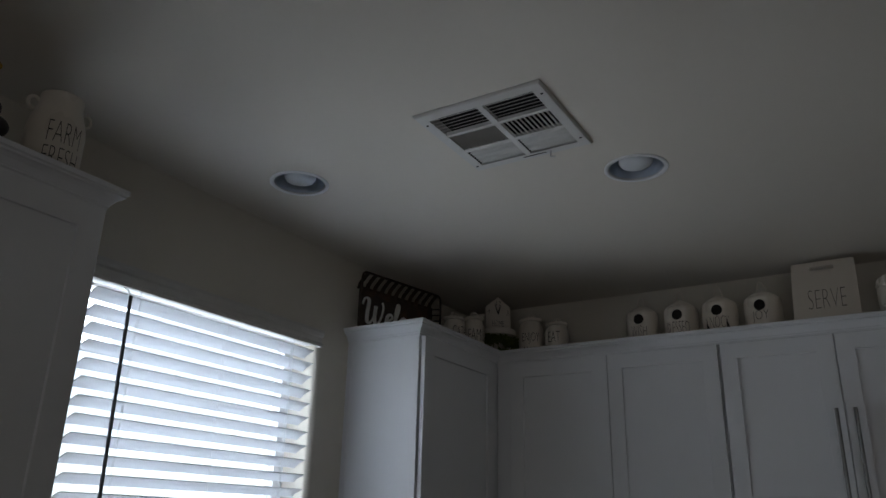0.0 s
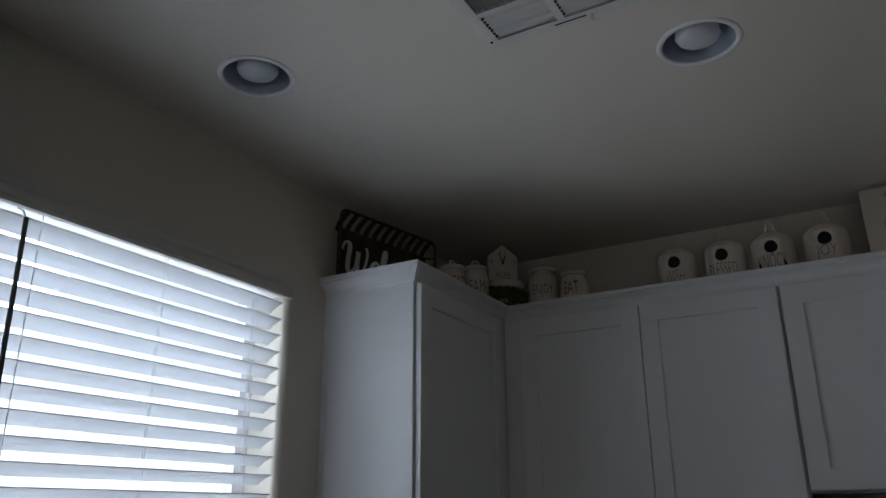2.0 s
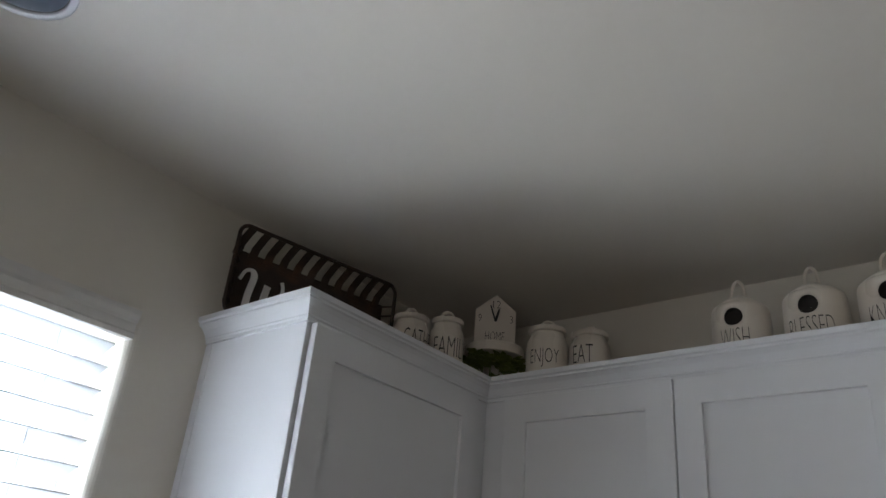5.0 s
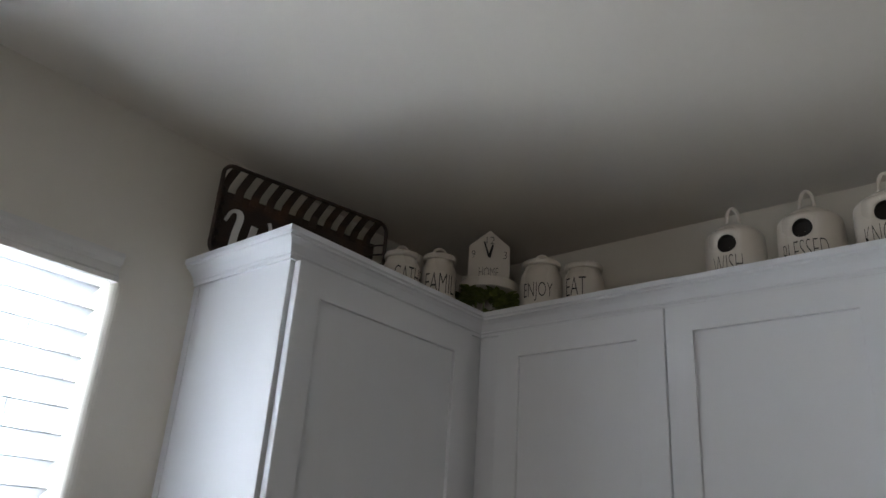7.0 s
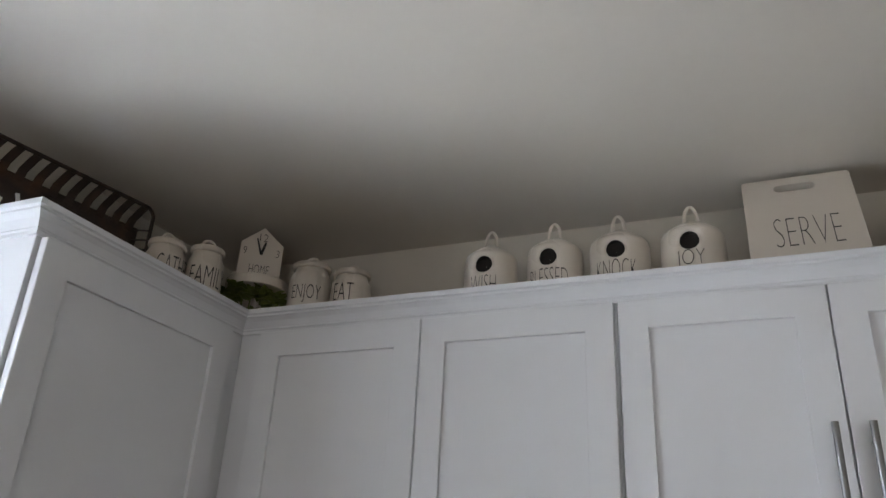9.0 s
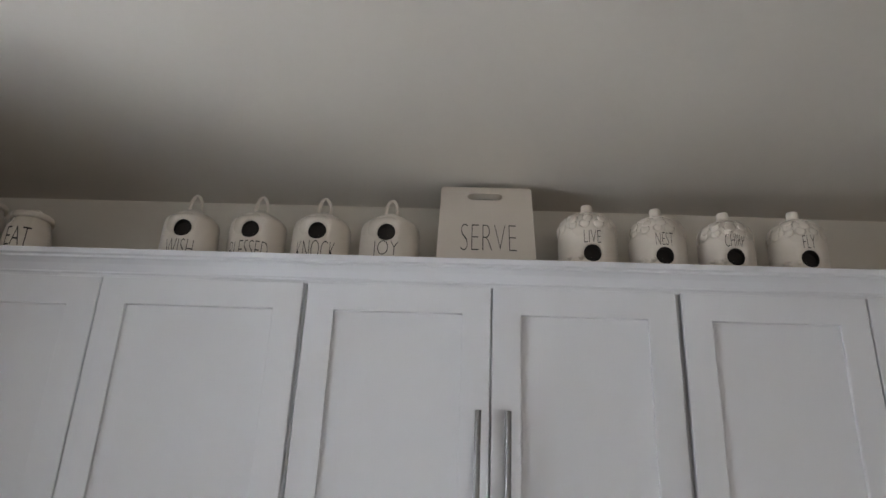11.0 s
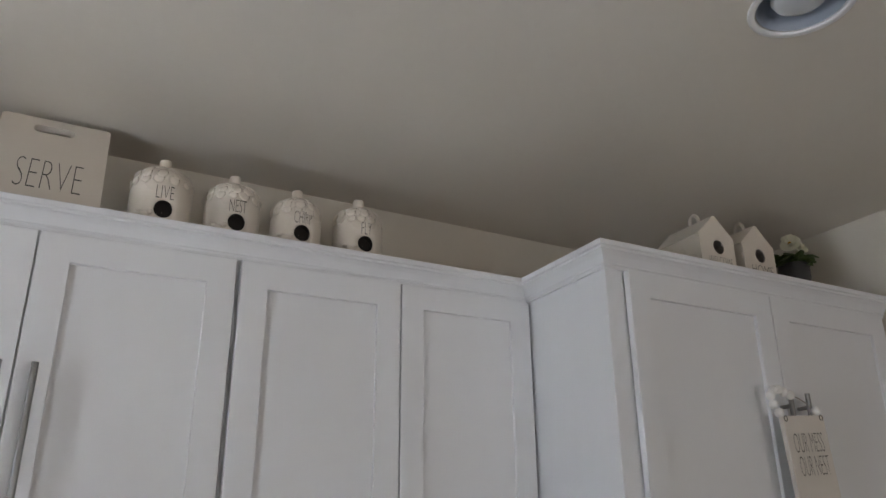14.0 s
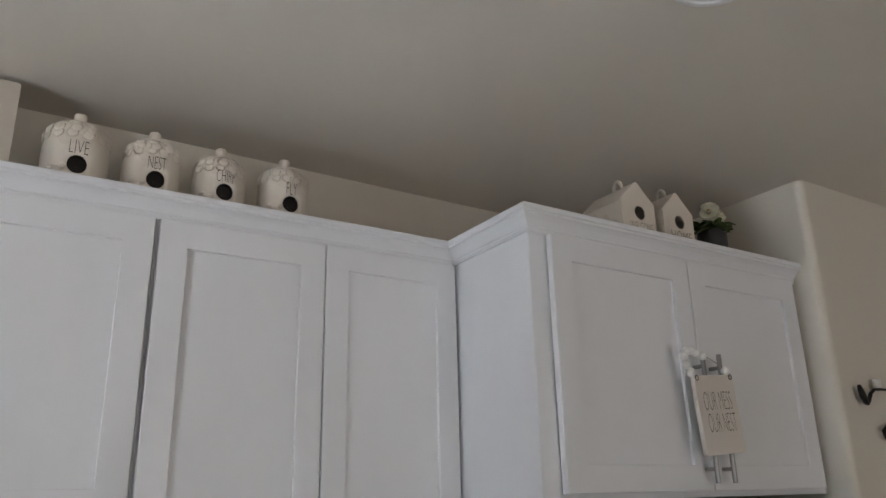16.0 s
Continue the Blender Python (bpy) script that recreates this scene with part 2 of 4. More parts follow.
def lettering(text, height, width, where, parent, bend=0.0, mat=None, depth=0.0012, weight=-0.024, label="", slant=0.0):
    """Flat letters, facing -y in the parent's own space, height and full width in metres, centred on `where`;
    bend: the radius of a round body with its axis at (where.x, where.y + bend)."""
    cu = bpy.data.curves.new("letters", "FONT")
    cu.body, cu.align_x, cu.align_y, cu.extrude, cu.offset = text, "CENTER", "CENTER", 0.0, weight
    cu.resolution_u = 4
    cu.space_line = 0.95
    tmp = bpy.data.objects.new("letters", cu)
    scene.collection.objects.link(tmp)
    bpy.context.view_layer.update()
    me = bpy.data.meshes.new_from_object(tmp.evaluated_get(bpy.context.evaluated_depsgraph_get()))
    bpy.data.objects.remove(tmp)
    bm = bmesh.new()
    bm.from_mesh(me)
    bpy.data.meshes.remove(me)
    if bend:
        for s in range(-12, 13):
            bmesh.ops.bisect_plane(bm, geom=bm.verts[:] + bm.edges[:] + bm.faces[:], plane_co=(s * 0.2, 0, 0), plane_no=(1, 0, 0))
    xs, ys = [v.co.x for v in bm.verts], [v.co.y for v in bm.verts]
    cx, cy, w, h = (max(xs) + min(xs)) / 2, (max(ys) + min(ys)) / 2, max(xs) - min(xs), max(ys) - min(ys)
    for v in bm.verts:
        u, t = (v.co.x - cx) / w * width, (v.co.y - cy) / h * height
        u += slant * t
        if bend:
            a, rr = (u + where[0]) / bend, bend + depth
            v.co = (rr * math.sin(a), where[1] + bend - rr * math.cos(a), where[2] + t)
        else:
            v.co = (where[0] + u, where[1] - depth, where[2] + t)
    return part("lettering", bm, mat or INK, parent, label or "thin black hand-drawn capital letters", recalc=False)


def ring_fill(bm, inner, outer):
    a = [bm.verts.new(p) for p in inner] if not isinstance(inner[0], bmesh.types.BMVert) else inner
    b = [bm.verts.new(p) for p in outer] if not isinstance(outer[0], bmesh.types.BMVert) else outer
    n = len(a)
    for i in range(n):
        bm.faces.new((a[i], a[(i + 1) % n], b[(i + 1) % n], b[i]))
    return a, b


def polygon_ray(poly, c, ang):
    """Where the ray from c at that angle leaves the polygon (2D)."""
    d = (math.cos(ang), math.sin(ang))
    best = None
    for i in range(len(poly)):
        (x0, y0), (x1, y1) = poly[i], poly[(i + 1) % len(poly)]
        ex, ey = x1 - x0, y1 - y0
        den = d[0] * ey - d[1] * ex
        if abs(den) < 1e-12:
            continue
        t = ((x0 - c[0]) * ey - (y0 - c[1]) * ex) / den
        s = ((x0 - c[0]) * d[1] - (y0 - c[1]) * d[0]) / den
        if t > 0 and -1e-6 <= s <= 1 + 1e-6 and (best is None or t > best):
            best = t
    return (c[0] + d[0] * best, c[1] + d[1] * best)


def pierced_plate(bm, outline, hole, c, front, back, angles=None):
    """An upright plate with a hole, outline and hole as x, z points; its faces at y = front and y = back."""
    angs = sorted(set(angles or []) | {math.atan2(p[1] - c[1], p[0] - c[0]) for p in outline} | {-math.pi + 2 * math.pi * i / 40 for i in range(40)})
    outer = [polygon_ray(outline, c, a) for a in angs]
    inner = [polygon_ray(hole, c, a) for a in angs]
    fi, fo = ring_fill(bm, [(x, front, z) for x, z in inner], [(x, front, z) for x, z in outer])
    bi, bo = ring_fill(bm, [(x, back, z) for x, z in inner], [(x, back, z) for x, z in outer])
    n = len(angs)
    for i in range(n):
        j = (i + 1) % n
        bm.faces.new((fo[i], fo[j], bo[j], bo[i]))
        bm.faces.new((fi[i], fi[j], bi[j], bi[i]))
    return bm


def circle_points(cx, cz, r, n=40):
    return [(cx + r * math.cos(2 * math.pi * i / n), cz + r * math.sin(2 * math.pi * i / n)) for i in range(n)]


def round_rect(x0, x1, z0, z1, r, n=5):
    pts = []
    for cx, cz, a0 in ((x1 - r, z1 - r, 0), (x0 + r, z1 - r, 90), (x0 + r, z0 + r, 180), (x1 - r, z0 + r, 270)):
        for i in range(n + 1):
            a = radians(a0 + 90 * i / n)
            pts.append((cx + r * math.cos(a), cz + r * math.sin(a)))
    return pts


# ---- setting: floor, ceiling, walls ----
structure("floor", box_bm(WX - 0.15, EX + 0.15, SY - 0.15, BY + 0.15, -0.1, 0.0), FLOOR, "oak plank floor of the kitchen", "floor")

LIGHTS = [(-1.378, 1.565), (-0.436, 1.957), (1.092, 1.999)]
VX0, VX1, VY0, VY1 = -0.842, -0.487, 1.392, 1.742


def ceiling_dip(x):
    """The ceiling hangs a little lower over the refrigerator's end of the room."""
    for (x0, d0), (x1, d1) in (((0.3, 0.0), (1.43, 0.010)), ((1.43, 0.010), (2.04, 0.031))):
        if x <= x1:
            return d0 + (d1 - d0) * max(0.0, (x - x0) / (x1 - x0))
    return 0.031


def build_ceiling():
    bm = bmesh.new()
    half, hole = 0.12, 0.083
    cuts = [(x - half, x + half, y - half, y + half) for x, y in LIGHTS] + [(VX0 + 0.03, VX1 - 0.03, VY0 + 0.03, VY1 - 0.03)]
    xs = sorted({WX - 0.1, 0.3, 1.43, 2.04, EX + 0.1} | {c[0] for c in cuts} | {c[1] for c in cuts})
    ys = sorted({SY - 0.1, BY + 0.1} | {c[2] for c in cuts} | {c[3] for c in cuts})
    grid = {}

    def vert(x, y):
        if (x, y) not in grid:
            grid[(x, y)] = bm.verts.new((x, y, CEIL))
        return grid[(x, y)]
    for x0, x1 in zip(xs, xs[1:]):
        for y0, y1 in zip(ys, ys[1:]):
            mx, my = (x0 + x1) / 2, (y0 + y1) / 2
            if any(c[0] < mx < c[1] and c[2] < my < c[3] for c in cuts):
                continue
            bm.faces.new((vert(x0, y0), vert(x0, y1), vert(x1, y1), vert(x1, y0)))
    for x, y in LIGHTS:
        square = [(x - half, y - half), (x + half, y - half), (x + half, y + half), (x - half, y + half)]
        angs = [2 * math.pi * i / 32 + math.pi / 4 for i in range(32)]
        ring_fill(bm, [(x + hole * math.cos(a), y + hole * math.sin(a), CEIL) for a in angs],
                  [(*polygon_ray(square, (x, y), a), CEIL) for a in angs])
    for f in bm.faces:
        if f.normal.z > 0:
            f.normal_flip()
    for v in bm.verts:
        v.co.z -= ceiling_dip(v.co.x)
    ob = part("ceiling", bm, CEILING, recalc=False)
    tagged(ob, "off-white ceiling with a light orange-peel texture", "ceiling", kind="structure")


build_ceiling()
structure("roof_slab", box_bm(WX - 0.2, EX + 0.2, SY - 0.2, BY + 0.2, 3.0, 3.1), CEILING, "closed roof deck above the ceiling", "roof")

# window wall: four blocks round an opening with bullnosed drywall edges
OY0, OY1, OZ0, OZ1 = 1.130, 2.066, 1.05, 2.385
_r = 0.022
bm = bmesh.new()
add_box(bm, WX - 0.16, WX, SY, OY0 - _r, 0, 3.0)
add_box(bm, WX - 0.16, WX, OY1 + _r, BY + 0.15, 0, 3.0)
add_box(bm, WX - 0.16, WX, OY0 - _r, OY1 + _r, 0, OZ0 - _r)
add_box(bm, WX - 0.16, WX, OY0 - _r, OY1 + _r, OZ1 + _r, 3.0)
loops = []
for o, d in [(_r * (1 - math.sin(radians(a))), _r * (1 - math.cos(radians(a)))) for a in range(0, 91, 15)] + [(0, 0.16)]:
    loops.append([bm.verts.new((WX - d, y, z)) for y, z in ((OY0 - o, OZ0 - o), (OY1 + o, OZ0 - o), (OY1 + o, OZ1 + o), (OY0 - o, OZ1 + o))])
for a, b in zip(loops, loops[1:]):
    for i in range(4):
        bm.faces.new((a[i], a[(i + 1) % 4], b[(i + 1) % 4], b[i]))
structure("wall_west", bm, WALL, "beige painted drywall with a bullnosed window opening", "wall")

# back wall, and the wall that closes the refrigerator's niche with a bullnosed corner
structure("wall_north", box_bm(WX - 0.15, 2.2, BY, BY + 0.15, 0, 3.0), WALL, "beige painted drywall behind the cabinets", "wall")
STUB_X, STUB_Y, STUB_R = 2.037, 2.475, 0.024
plan = [(STUB_X, BY)]
for a in range(0, 91, 15):
    plan.append((STUB_X + STUB_R * (1 - math.cos(radians(a))), STUB_Y + STUB_R * (1 - math.sin(radians(a)))))
plan += [(EX + 0.15, STUB_Y), (EX + 0.15, BY)]
bm = bmesh.new()
low = [bm.verts.new((x, y, 0)) for x, y in plan]
top = [bm.verts.new((x, y, 3.0)) for x, y in plan]
for i in range(len(plan)):
    j = (i + 1) % len(plan)
    bm.faces.new((low[i], low[j], top[j], top[i]))
bm.faces.new(low), bm.faces.new(top)
structure("wall_niche", bm, WALL, "beige painted drywall with a rounded bullnose corner", "wall")

structure("wall_east", box_bm(EX, EX + 0.15, SY - 0.15, STUB_Y, 0, 3.0), WALL, "beige painted drywall at the room's end", "wall")
# out of view; its opening is made for the fill lamp
bm = bmesh.new()
add_box(bm, WX - 0.16, -0.4, SY - 0.15, SY, 0, 3.0)
add_box(bm, 3.0, EX + 0.15, SY - 0.15, SY, 0, 3.0)
add_box(bm, -0.4, 3.0, SY - 0.15, SY, 2.1, 3.0)
structure("wall_south", bm, WALL, "beige painted drywall behind the kitchen", "wall")

# ---- window with its frame and panes ----
win = tagged(thing("window_1", WX - 0.13, (OY0 + OY1) / 2, OZ0), "white vinyl window with clear glass behind blinds", "window", kind="structure")
bm = bmesh.new()
for y0, y1, z0, z1 in ((OY0, OY0 + 0.045, OZ0, OZ1), (OY1 - 0.045, OY1, OZ0, OZ1), (OY0 + 0.045, OY1 - 0.045, OZ0, OZ0 + 0.045),
                       (OY0 + 0.045, OY1 - 0.045, OZ1 - 0.03, OZ1)):
    add_box(bm, WX - 0.155, WX - 0.115, y0, y1, z0, z1)
part("window_frame", bm, WHITE, win, world_coords=True)
ob = part("pane", box_bm(WX - 0.14, WX - 0.136, OY0 + 0.045, OY1 - 0.045, OZ0 + 0.045, OZ1 - 0.03), GLASS, win, "clear glass", world_coords=True)
ob.visible_shadow = False

# ---- horizontal blind ----
blind = thing("window_blind", WX - 0.045, (OY0 + OY1) / 2, OZ0, label="white horizontal slat blind, half open, in the window", category="blind")
BX, PITCH, SW, TILTED = WX - 0.012, 0.0480, 0.052, radians(27)
SLAT_Y0, SLAT_Y1 = 1.153, 2.037   # ends of the slats
bm = bmesh.new()
add_box(bm, BX - 0.028, BX + 0.024, SLAT_Y0 - 0.012, SLAT_Y1 + 0.012, OZ1 - 0.045, OZ1 - 0.003, 0.003)
part("headrail", bm, WHITE, blind, world_coords=True)
bm = bmesh.new()
prof = [(0, 2.333), (0.014, 2.333), (0.014, 2.343), (0.010, 2.348), (0.010, 2.366), (0.016, 2.372), (0.020, 2.382), (0.020, 2.392), (0, 2.392)]
ends = [[bm.verts.new((WX + 0.014 + d, y, z)) for d, z in prof] for y in (1.122, 2.062)]
for i in range(len(prof)):
    j = (i + 1) % len(prof)
    bm.faces.new((ends[0][i], ends[0][j], ends[1][j], ends[1][i]))
bm.faces.new(ends[0]), bm.faces.new(ends[1][::-1])
for y in (1.122, 2.056):
    add_box(bm, WX + 0.001, WX + 0.014, y, y + 0.006, 2.334, 2.391)
part("valance", bm, VALANCE, blind, "moulded white valance", world_coords=True)


def slat_mesh():
    bm = bmesh.new()
    rows = []
    for k in range(7):
        s = k / 6 - 0.5
        crown_h = 0.0028 * (1 - 4 * s * s)
        rows.append((s * SW, crown_h))
    sec = [(x, h + 0.0013) for x, h in rows] + [(x, h - 0.0013) for x, h in rows[::-1]]
    ca, sa = math.cos(TILTED), math.sin(TILTED)
    sec = [(x * ca - h * sa, x * sa + h * ca) for x, h in sec]
    half = (SLAT_Y1 - SLAT_Y0) / 2
    e = [[bm.verts.new((x, y, h)) for x, h in sec] for y in (-half, half)]
    for i in range(len(sec)):
        j = (i + 1) % len(sec)
        bm.faces.new((e[0][i], e[0][j], e[1][j], e[1][i]))
    bm.faces.new(e[0]), bm.faces.new(e[1][::-1])
    bmesh.ops.recalc_face_normals(bm, faces=bm.faces)
    me = bpy.data.meshes.new("slat")
    bm.to_mesh(me)
    bm.free()
    me.materials.append(SLAT)
    return me


slat_data = slat_mesh()
z = 2.3045
while z > OZ0 + 0.05:
    ob = new("slat", slat_data)
    ob.parent = blind
    ob.matrix_basis = blind.matrix_basis.inverted() @ pose(BX + random.uniform(-0.001, 0.001), (SLAT_Y0 + SLAT_Y1) / 2, z + random.uniform(-0.0008, 0.0008),
                                                            random.uniform(-0.15, 0.15), random.uniform(-1.2, 1.2), 0)
    z -= PITCH
part("bottom_rail", box_bm(BX - 0.025, BX + 0.025, SLAT_Y0, SLAT_Y1, OZ0 + 0.006, OZ0 + 0.03, 0.004), WHITE, blind, world_coords=True)
for y in (1.288, 1.615, 1.925):
    for dx in (-0.027, 0.027):
        part("ladder_cord", rod((BX + dx, y, OZ0 + 0.02), (BX + dx, y, OZ1 - 0.04), 0.0006, 6), WHITE, blind, world_coords=True)
    part("lift_cord", rod((BX + 0.004, y + 0.012, OZ0 + 0.02), (BX + 0.004, y + 0.012, OZ1 - 0.04), 0.0007, 6), WHITE, blind, world_coords=True)
part("tilt_wand", rod((WX + 0.024, 1.247, 2.312), (WX + 0.028, 1.262, 1.30), 0.0052, 6), WAND, blind, "dark grey tilt wand", world_coords=True)
part("wand_hook", tube(bmesh.new(), [(WX - 0.02, 1.247, 2.345), (WX + 0.008, 1.247, 2.331), (WX + 0.024, 1.247, 2.309)], 0.0022, 8), WHITE, blind, world_coords=True)

# ---- outside ----
structure("ground", box_bm(-60, 60, -60, 60, -0.4, -0.2), GROUND, "pale gravel yard outside the window", "ground")
nb = thing("neighbour_house", -9.0, 4.5, -0.2, label="cream stucco house with a white patio cover across the yard", category="house")
part("wall", box_bm(-12.0, -9.0, -2.0, 12.0, -0.2, 1.74), STUCCO, nb, world_coords=True)
bm = bmesh.new()
a = [bm.verts.new(p) for p in ((-12.4, -2.4, 1.74), (-8.8, -2.4, 1.74), (-8.8, 12.4, 1.74), (-12.4, 12.4, 1.74))]
b = [bm.verts.new(p) for p in ((-10.5, -0.6, 1.93), (-10.5, 10.6, 1.93))]
bm.faces.new((a[0], a[1], b[0])), bm.faces.new((a[1], a[2], b[1], b[0])), bm.faces.new((a[2], a[3], b[1])), bm.faces.new((a[3], a[0], b[0], b[1])), bm.faces.new(a[::-1])
part("roof", bm, ROOF, nb, world_coords=True)
for y in (3.4, 4.98, 6.50):
    part("post", box_bm(-7.28, -7.16, y, y + 0.12, -0.2, 1.60, 0.01), TRIM, nb, world_coords=True)
part("patio_beam", box_bm(-7.30, -7.14, 3.3, 6.72, 1.60, 1.76, 0.012), TRIM, nb, world_coords=True)
for i in range(9):
    y = 3.36 + i * 0.40
    part("rafter", box_bm(-9.0, -7.05, y, y + 0.05, 1.76, 1.86), TRIM, nb, world_coords=True)
for y, s in ((5.10, 1), (6.50, -1)):
    part("brace", rod((-7.22, y, 1.44), (-7.22, y + s * 0.24, 1.61), 0.02, 8), TRIM, nb, world_coords=True)
w = part("window", box_bm(-9.0, -8.97, 5.85, 6.12, 0.9, 1.50, 0.004), TRIM, nb, world_coords=True)
part("pane", box_bm(-8.97, -8.965, 5.90, 6.07, 0.95, 1.45), POT, w, world_coords=True)
w = part("window", box_bm(-9.0, -8.96, 8.60, 9.90, 0.6, 1.72, 0.006), TRIM, nb, world_coords=True)
for i in range(13):
    y = 8.66 + i * 0.093 + 0.02 * math.sin(i * 2.3)
    part("louvre", box_bm(-8.96, -8.94, y, y + 0.034 + 0.014 * math.sin(i * 1.7), 0.68, 1.66), POT, w, world_coords=True)

# ---- upper cabinets ----
FX, FY = -1.363, 2.865       # face frames of the window-wall unit and of the back-wall units
GX, GY = 1.062, 2.553        # side and face frame of the deep unit over the refrigerator
DOOR_T = 0.022       # front of the doors before the face frame
DOOR_GAP = 0.0055    # shadow gap behind the doors


def to_back(face):
    return lambda u, d, z: (u, face - d, z)


def to_left(face):
    return lambda u, d, z: (face + d, u, z)


def mapped_box(bm, at, u0, u1, d0, d1, z0, z1, bevel=0.0, seg=1):
    p, q = Vector(at(u0, d0, z0)), Vector(at(u1, d1, z1))
    add_box(bm, min(p.x, q.x), max(p.x, q.x), min(p.y, q.y), max(p.y, q.y), z0, z1, bevel, seg)


def cabinet_door(unit, at, u0, u1, z0, z1, stile=0.058, handle=None, name="door"):
    """A shaker door: a frame of stiles and rails round a recessed panel, with a bar handle at u = handle."""
    bm = bmesh.new()
    c = 0.0016
    loops = []
    for o, d in ((0.0, DOOR_GAP), (0.0, DOOR_T - c), (c, DOOR_T), (stile - 0.0008, DOOR_T), (stile, DOOR_T - 0.0008), (stile, DOOR_T - 0.0135)):
        loops.append([bm.verts.new(at(u, d, z)) for u, z in ((u0 + o, z0 + o), (u1 - o, z0 + o), (u1 - o, z1 - o), (u0 + o, z1 - o))])
    for a, b in zip(loops, loops[1:]):
        for i in range(4):
            bm.faces.new((a[i], a[(i + 1) % 4], b[(i + 1) % 4], b[i]))
    bm.faces.new(loops[0])
    door = part(name, bm, CABINET, unit, world_coords=True)
    bm = bmesh.new()
    mapped_box(bm, at, u0 + stile - 0.002, u1 - stile + 0.002, DOOR_GAP + 0.0005, DOOR_T - 0.0085, z0 + stile - 0.002, z1 - stile + 0.002)
    part("panel", bm, CABINET, door, world_coords=True)
    inner = min(u0, u1) + 0.04 if handle is None or handle[0] > (u0 + u1) / 2 else max(u0, u1) - 0.04
    for hz in (z0 + 0.09, z1 - 0.09):
        bm = bmesh.new()
        mapped_box(bm, at, inner - 0.012, inner + 0.012, -0.001, DOOR_GAP + 0.001, hz - 0.02, hz + 0.02)
        part("hinge", bm, HANDLE, door, "hidden metal hinge", world_coords=True)
    if handle:
        hu, h0, h1, reach = handle
        bm = bmesh.new()
        tube(bm, [at(hu, DOOR_T + reach, h0), at(hu, DOOR_T + reach, h1)], 0.006, 16)
        for hz in (h0 + 0.032, h1 - 0.032):
            tube(bm, [at(hu, DOOR_T - 0.001, hz), at(hu, DOOR_T + reach, hz)], 0.0048, 12)
        part("handle", bm, HANDLE, door, "satin steel bar handle", smooth=False, world_coords=True)
    return door


def carcass(unit, x0, x1, y0, y1, z0):
    part("body", box_bm(x0, x1, y0, y1, z0, CAB_TOP - 0.006, 0.0012), CABINET, unit, world_coords=True)
    # unseen brown board, added so less light bounces onto ceiling and wall
    part("top_board", box_bm(x0 + 0.002, x1 - 0.002, y0 + 0.012, y1, CAB_TOP - 0.006, CAB_TOP), RAWWOOD, unit, "unpainted wooden top board, unseen, added to dim the bounce above", world_coords=True)


UPPER_LABEL = "white painted shaker wall cabinet with recessed door panels"
# near unit on the window wall
c0 = thing("wall_cabinet", WX, 0.5, 1.372, label="white shaker wall cabinet beside the window", category="cabinet", group="upper cabinets")
carcass(c0, WX, FX, 0.02, 0.926, 1.372)
cabinet_door(c0, to_left(FX), 0.03, 0.470, 1.378, 2.384)
cabinet_door(c0, to_left(FX), 0.474, 0.921, 1.378, 2.384)
# corner unit on the window wall
c1 = thing("wall_cabinet", WX, 2.6, 1.372, label="white shaker wall cabinet in the corner, side lit by the window", category="cabinet", group="upper cabinets")
carcass(c1, WX, FX, 2.248, BY, 1.372)
part("side_stile", box_bm(WX, WX + 0.02, 2.2455, 2.248, 1.38, 2.384), CABINET, c1, world_coords=True)
cabinet_door(c1, to_left(FX), 2.256, 2.804, 1.378, 2.384, 0.062)
# back-wall units
c2 = thing("wall_cabinet", -0.9, BY, 1.372, label=UPPER_LABEL, category="cabinet", group="upper cabinets")
carcass(c2, FX + 0.001, -0.4365, FY, BY, 1.372)
cabinet_door(c2, to_back(FY), -1.292, -0.8655, 1.378, 2.384, 0.062)
cabinet_door(c2, to_back(FY), -0.8625, -0.4405, 1.378, 2.384)
c3 = thing("wall_cabinet", -0.05, BY, 1.79, label="short white shaker cabinet above the microwave with steel bar handles", category="cabinet", group="upper cabinets")
carcass(c3, -0.4355, 0.3245, FY, BY, 1.788)
cabinet_door(c3, to_back(FY), -0.431, -0.0535, 1.792, 2.384, handle=(-0.076, 1.812, 2.127, 0.030))
cabinet_door(c3, to_back(FY), -0.0505, 0.320, 1.792, 2.384, handle=(-0.019, 1.812, 2.127, 0.030))
c4 = thing("wall_cabinet", 0.7, BY, 1.372, label=UPPER_LABEL, category="cabinet", group="upper cabinets")
carcass(c4, 0.3255, GX - 0.001, FY, BY, 1.372)
cabinet_door(c4, to_back(FY), 0.3305, 0.6985, 1.378, 2.384)
cabinet_door(c4, to_back(FY), 0.7015, 1.054, 1.378, 2.384, 0.056)
# deep unit over the refrigerator
c5 = thing("refrigerator_cabinet", 1.55, BY, 1.79, label="deep white shaker cabinet over the refrigerator with steel bar handles", category="cabinet", group="upper cabinets")
carcass(c5, GX, 2.018, GY, BY, 1.808)
part("side_panel", box_bm(GX, GX + 0.02, GY + 0.01, BY, 0.0, 1.808), CABINET, c5, world_coords=True)
part("filler", box_bm(2.018, STUB_X - 0.001, GY + 0.004, GY + 0.03, 1.808, 2.394), CABINET, c5, world_coords=True)
cabinet_door(c5, to_back(GY), 1.110, 1.5585, 1.822, 2.384, handle=(1.536, 1.838, 2.140, 0.030))
cabinet_door(c5, to_back(GY), 1.5615, 2.002, 1.822, 2.384, handle=(1.596, 1.838, 2.140, 0.030))

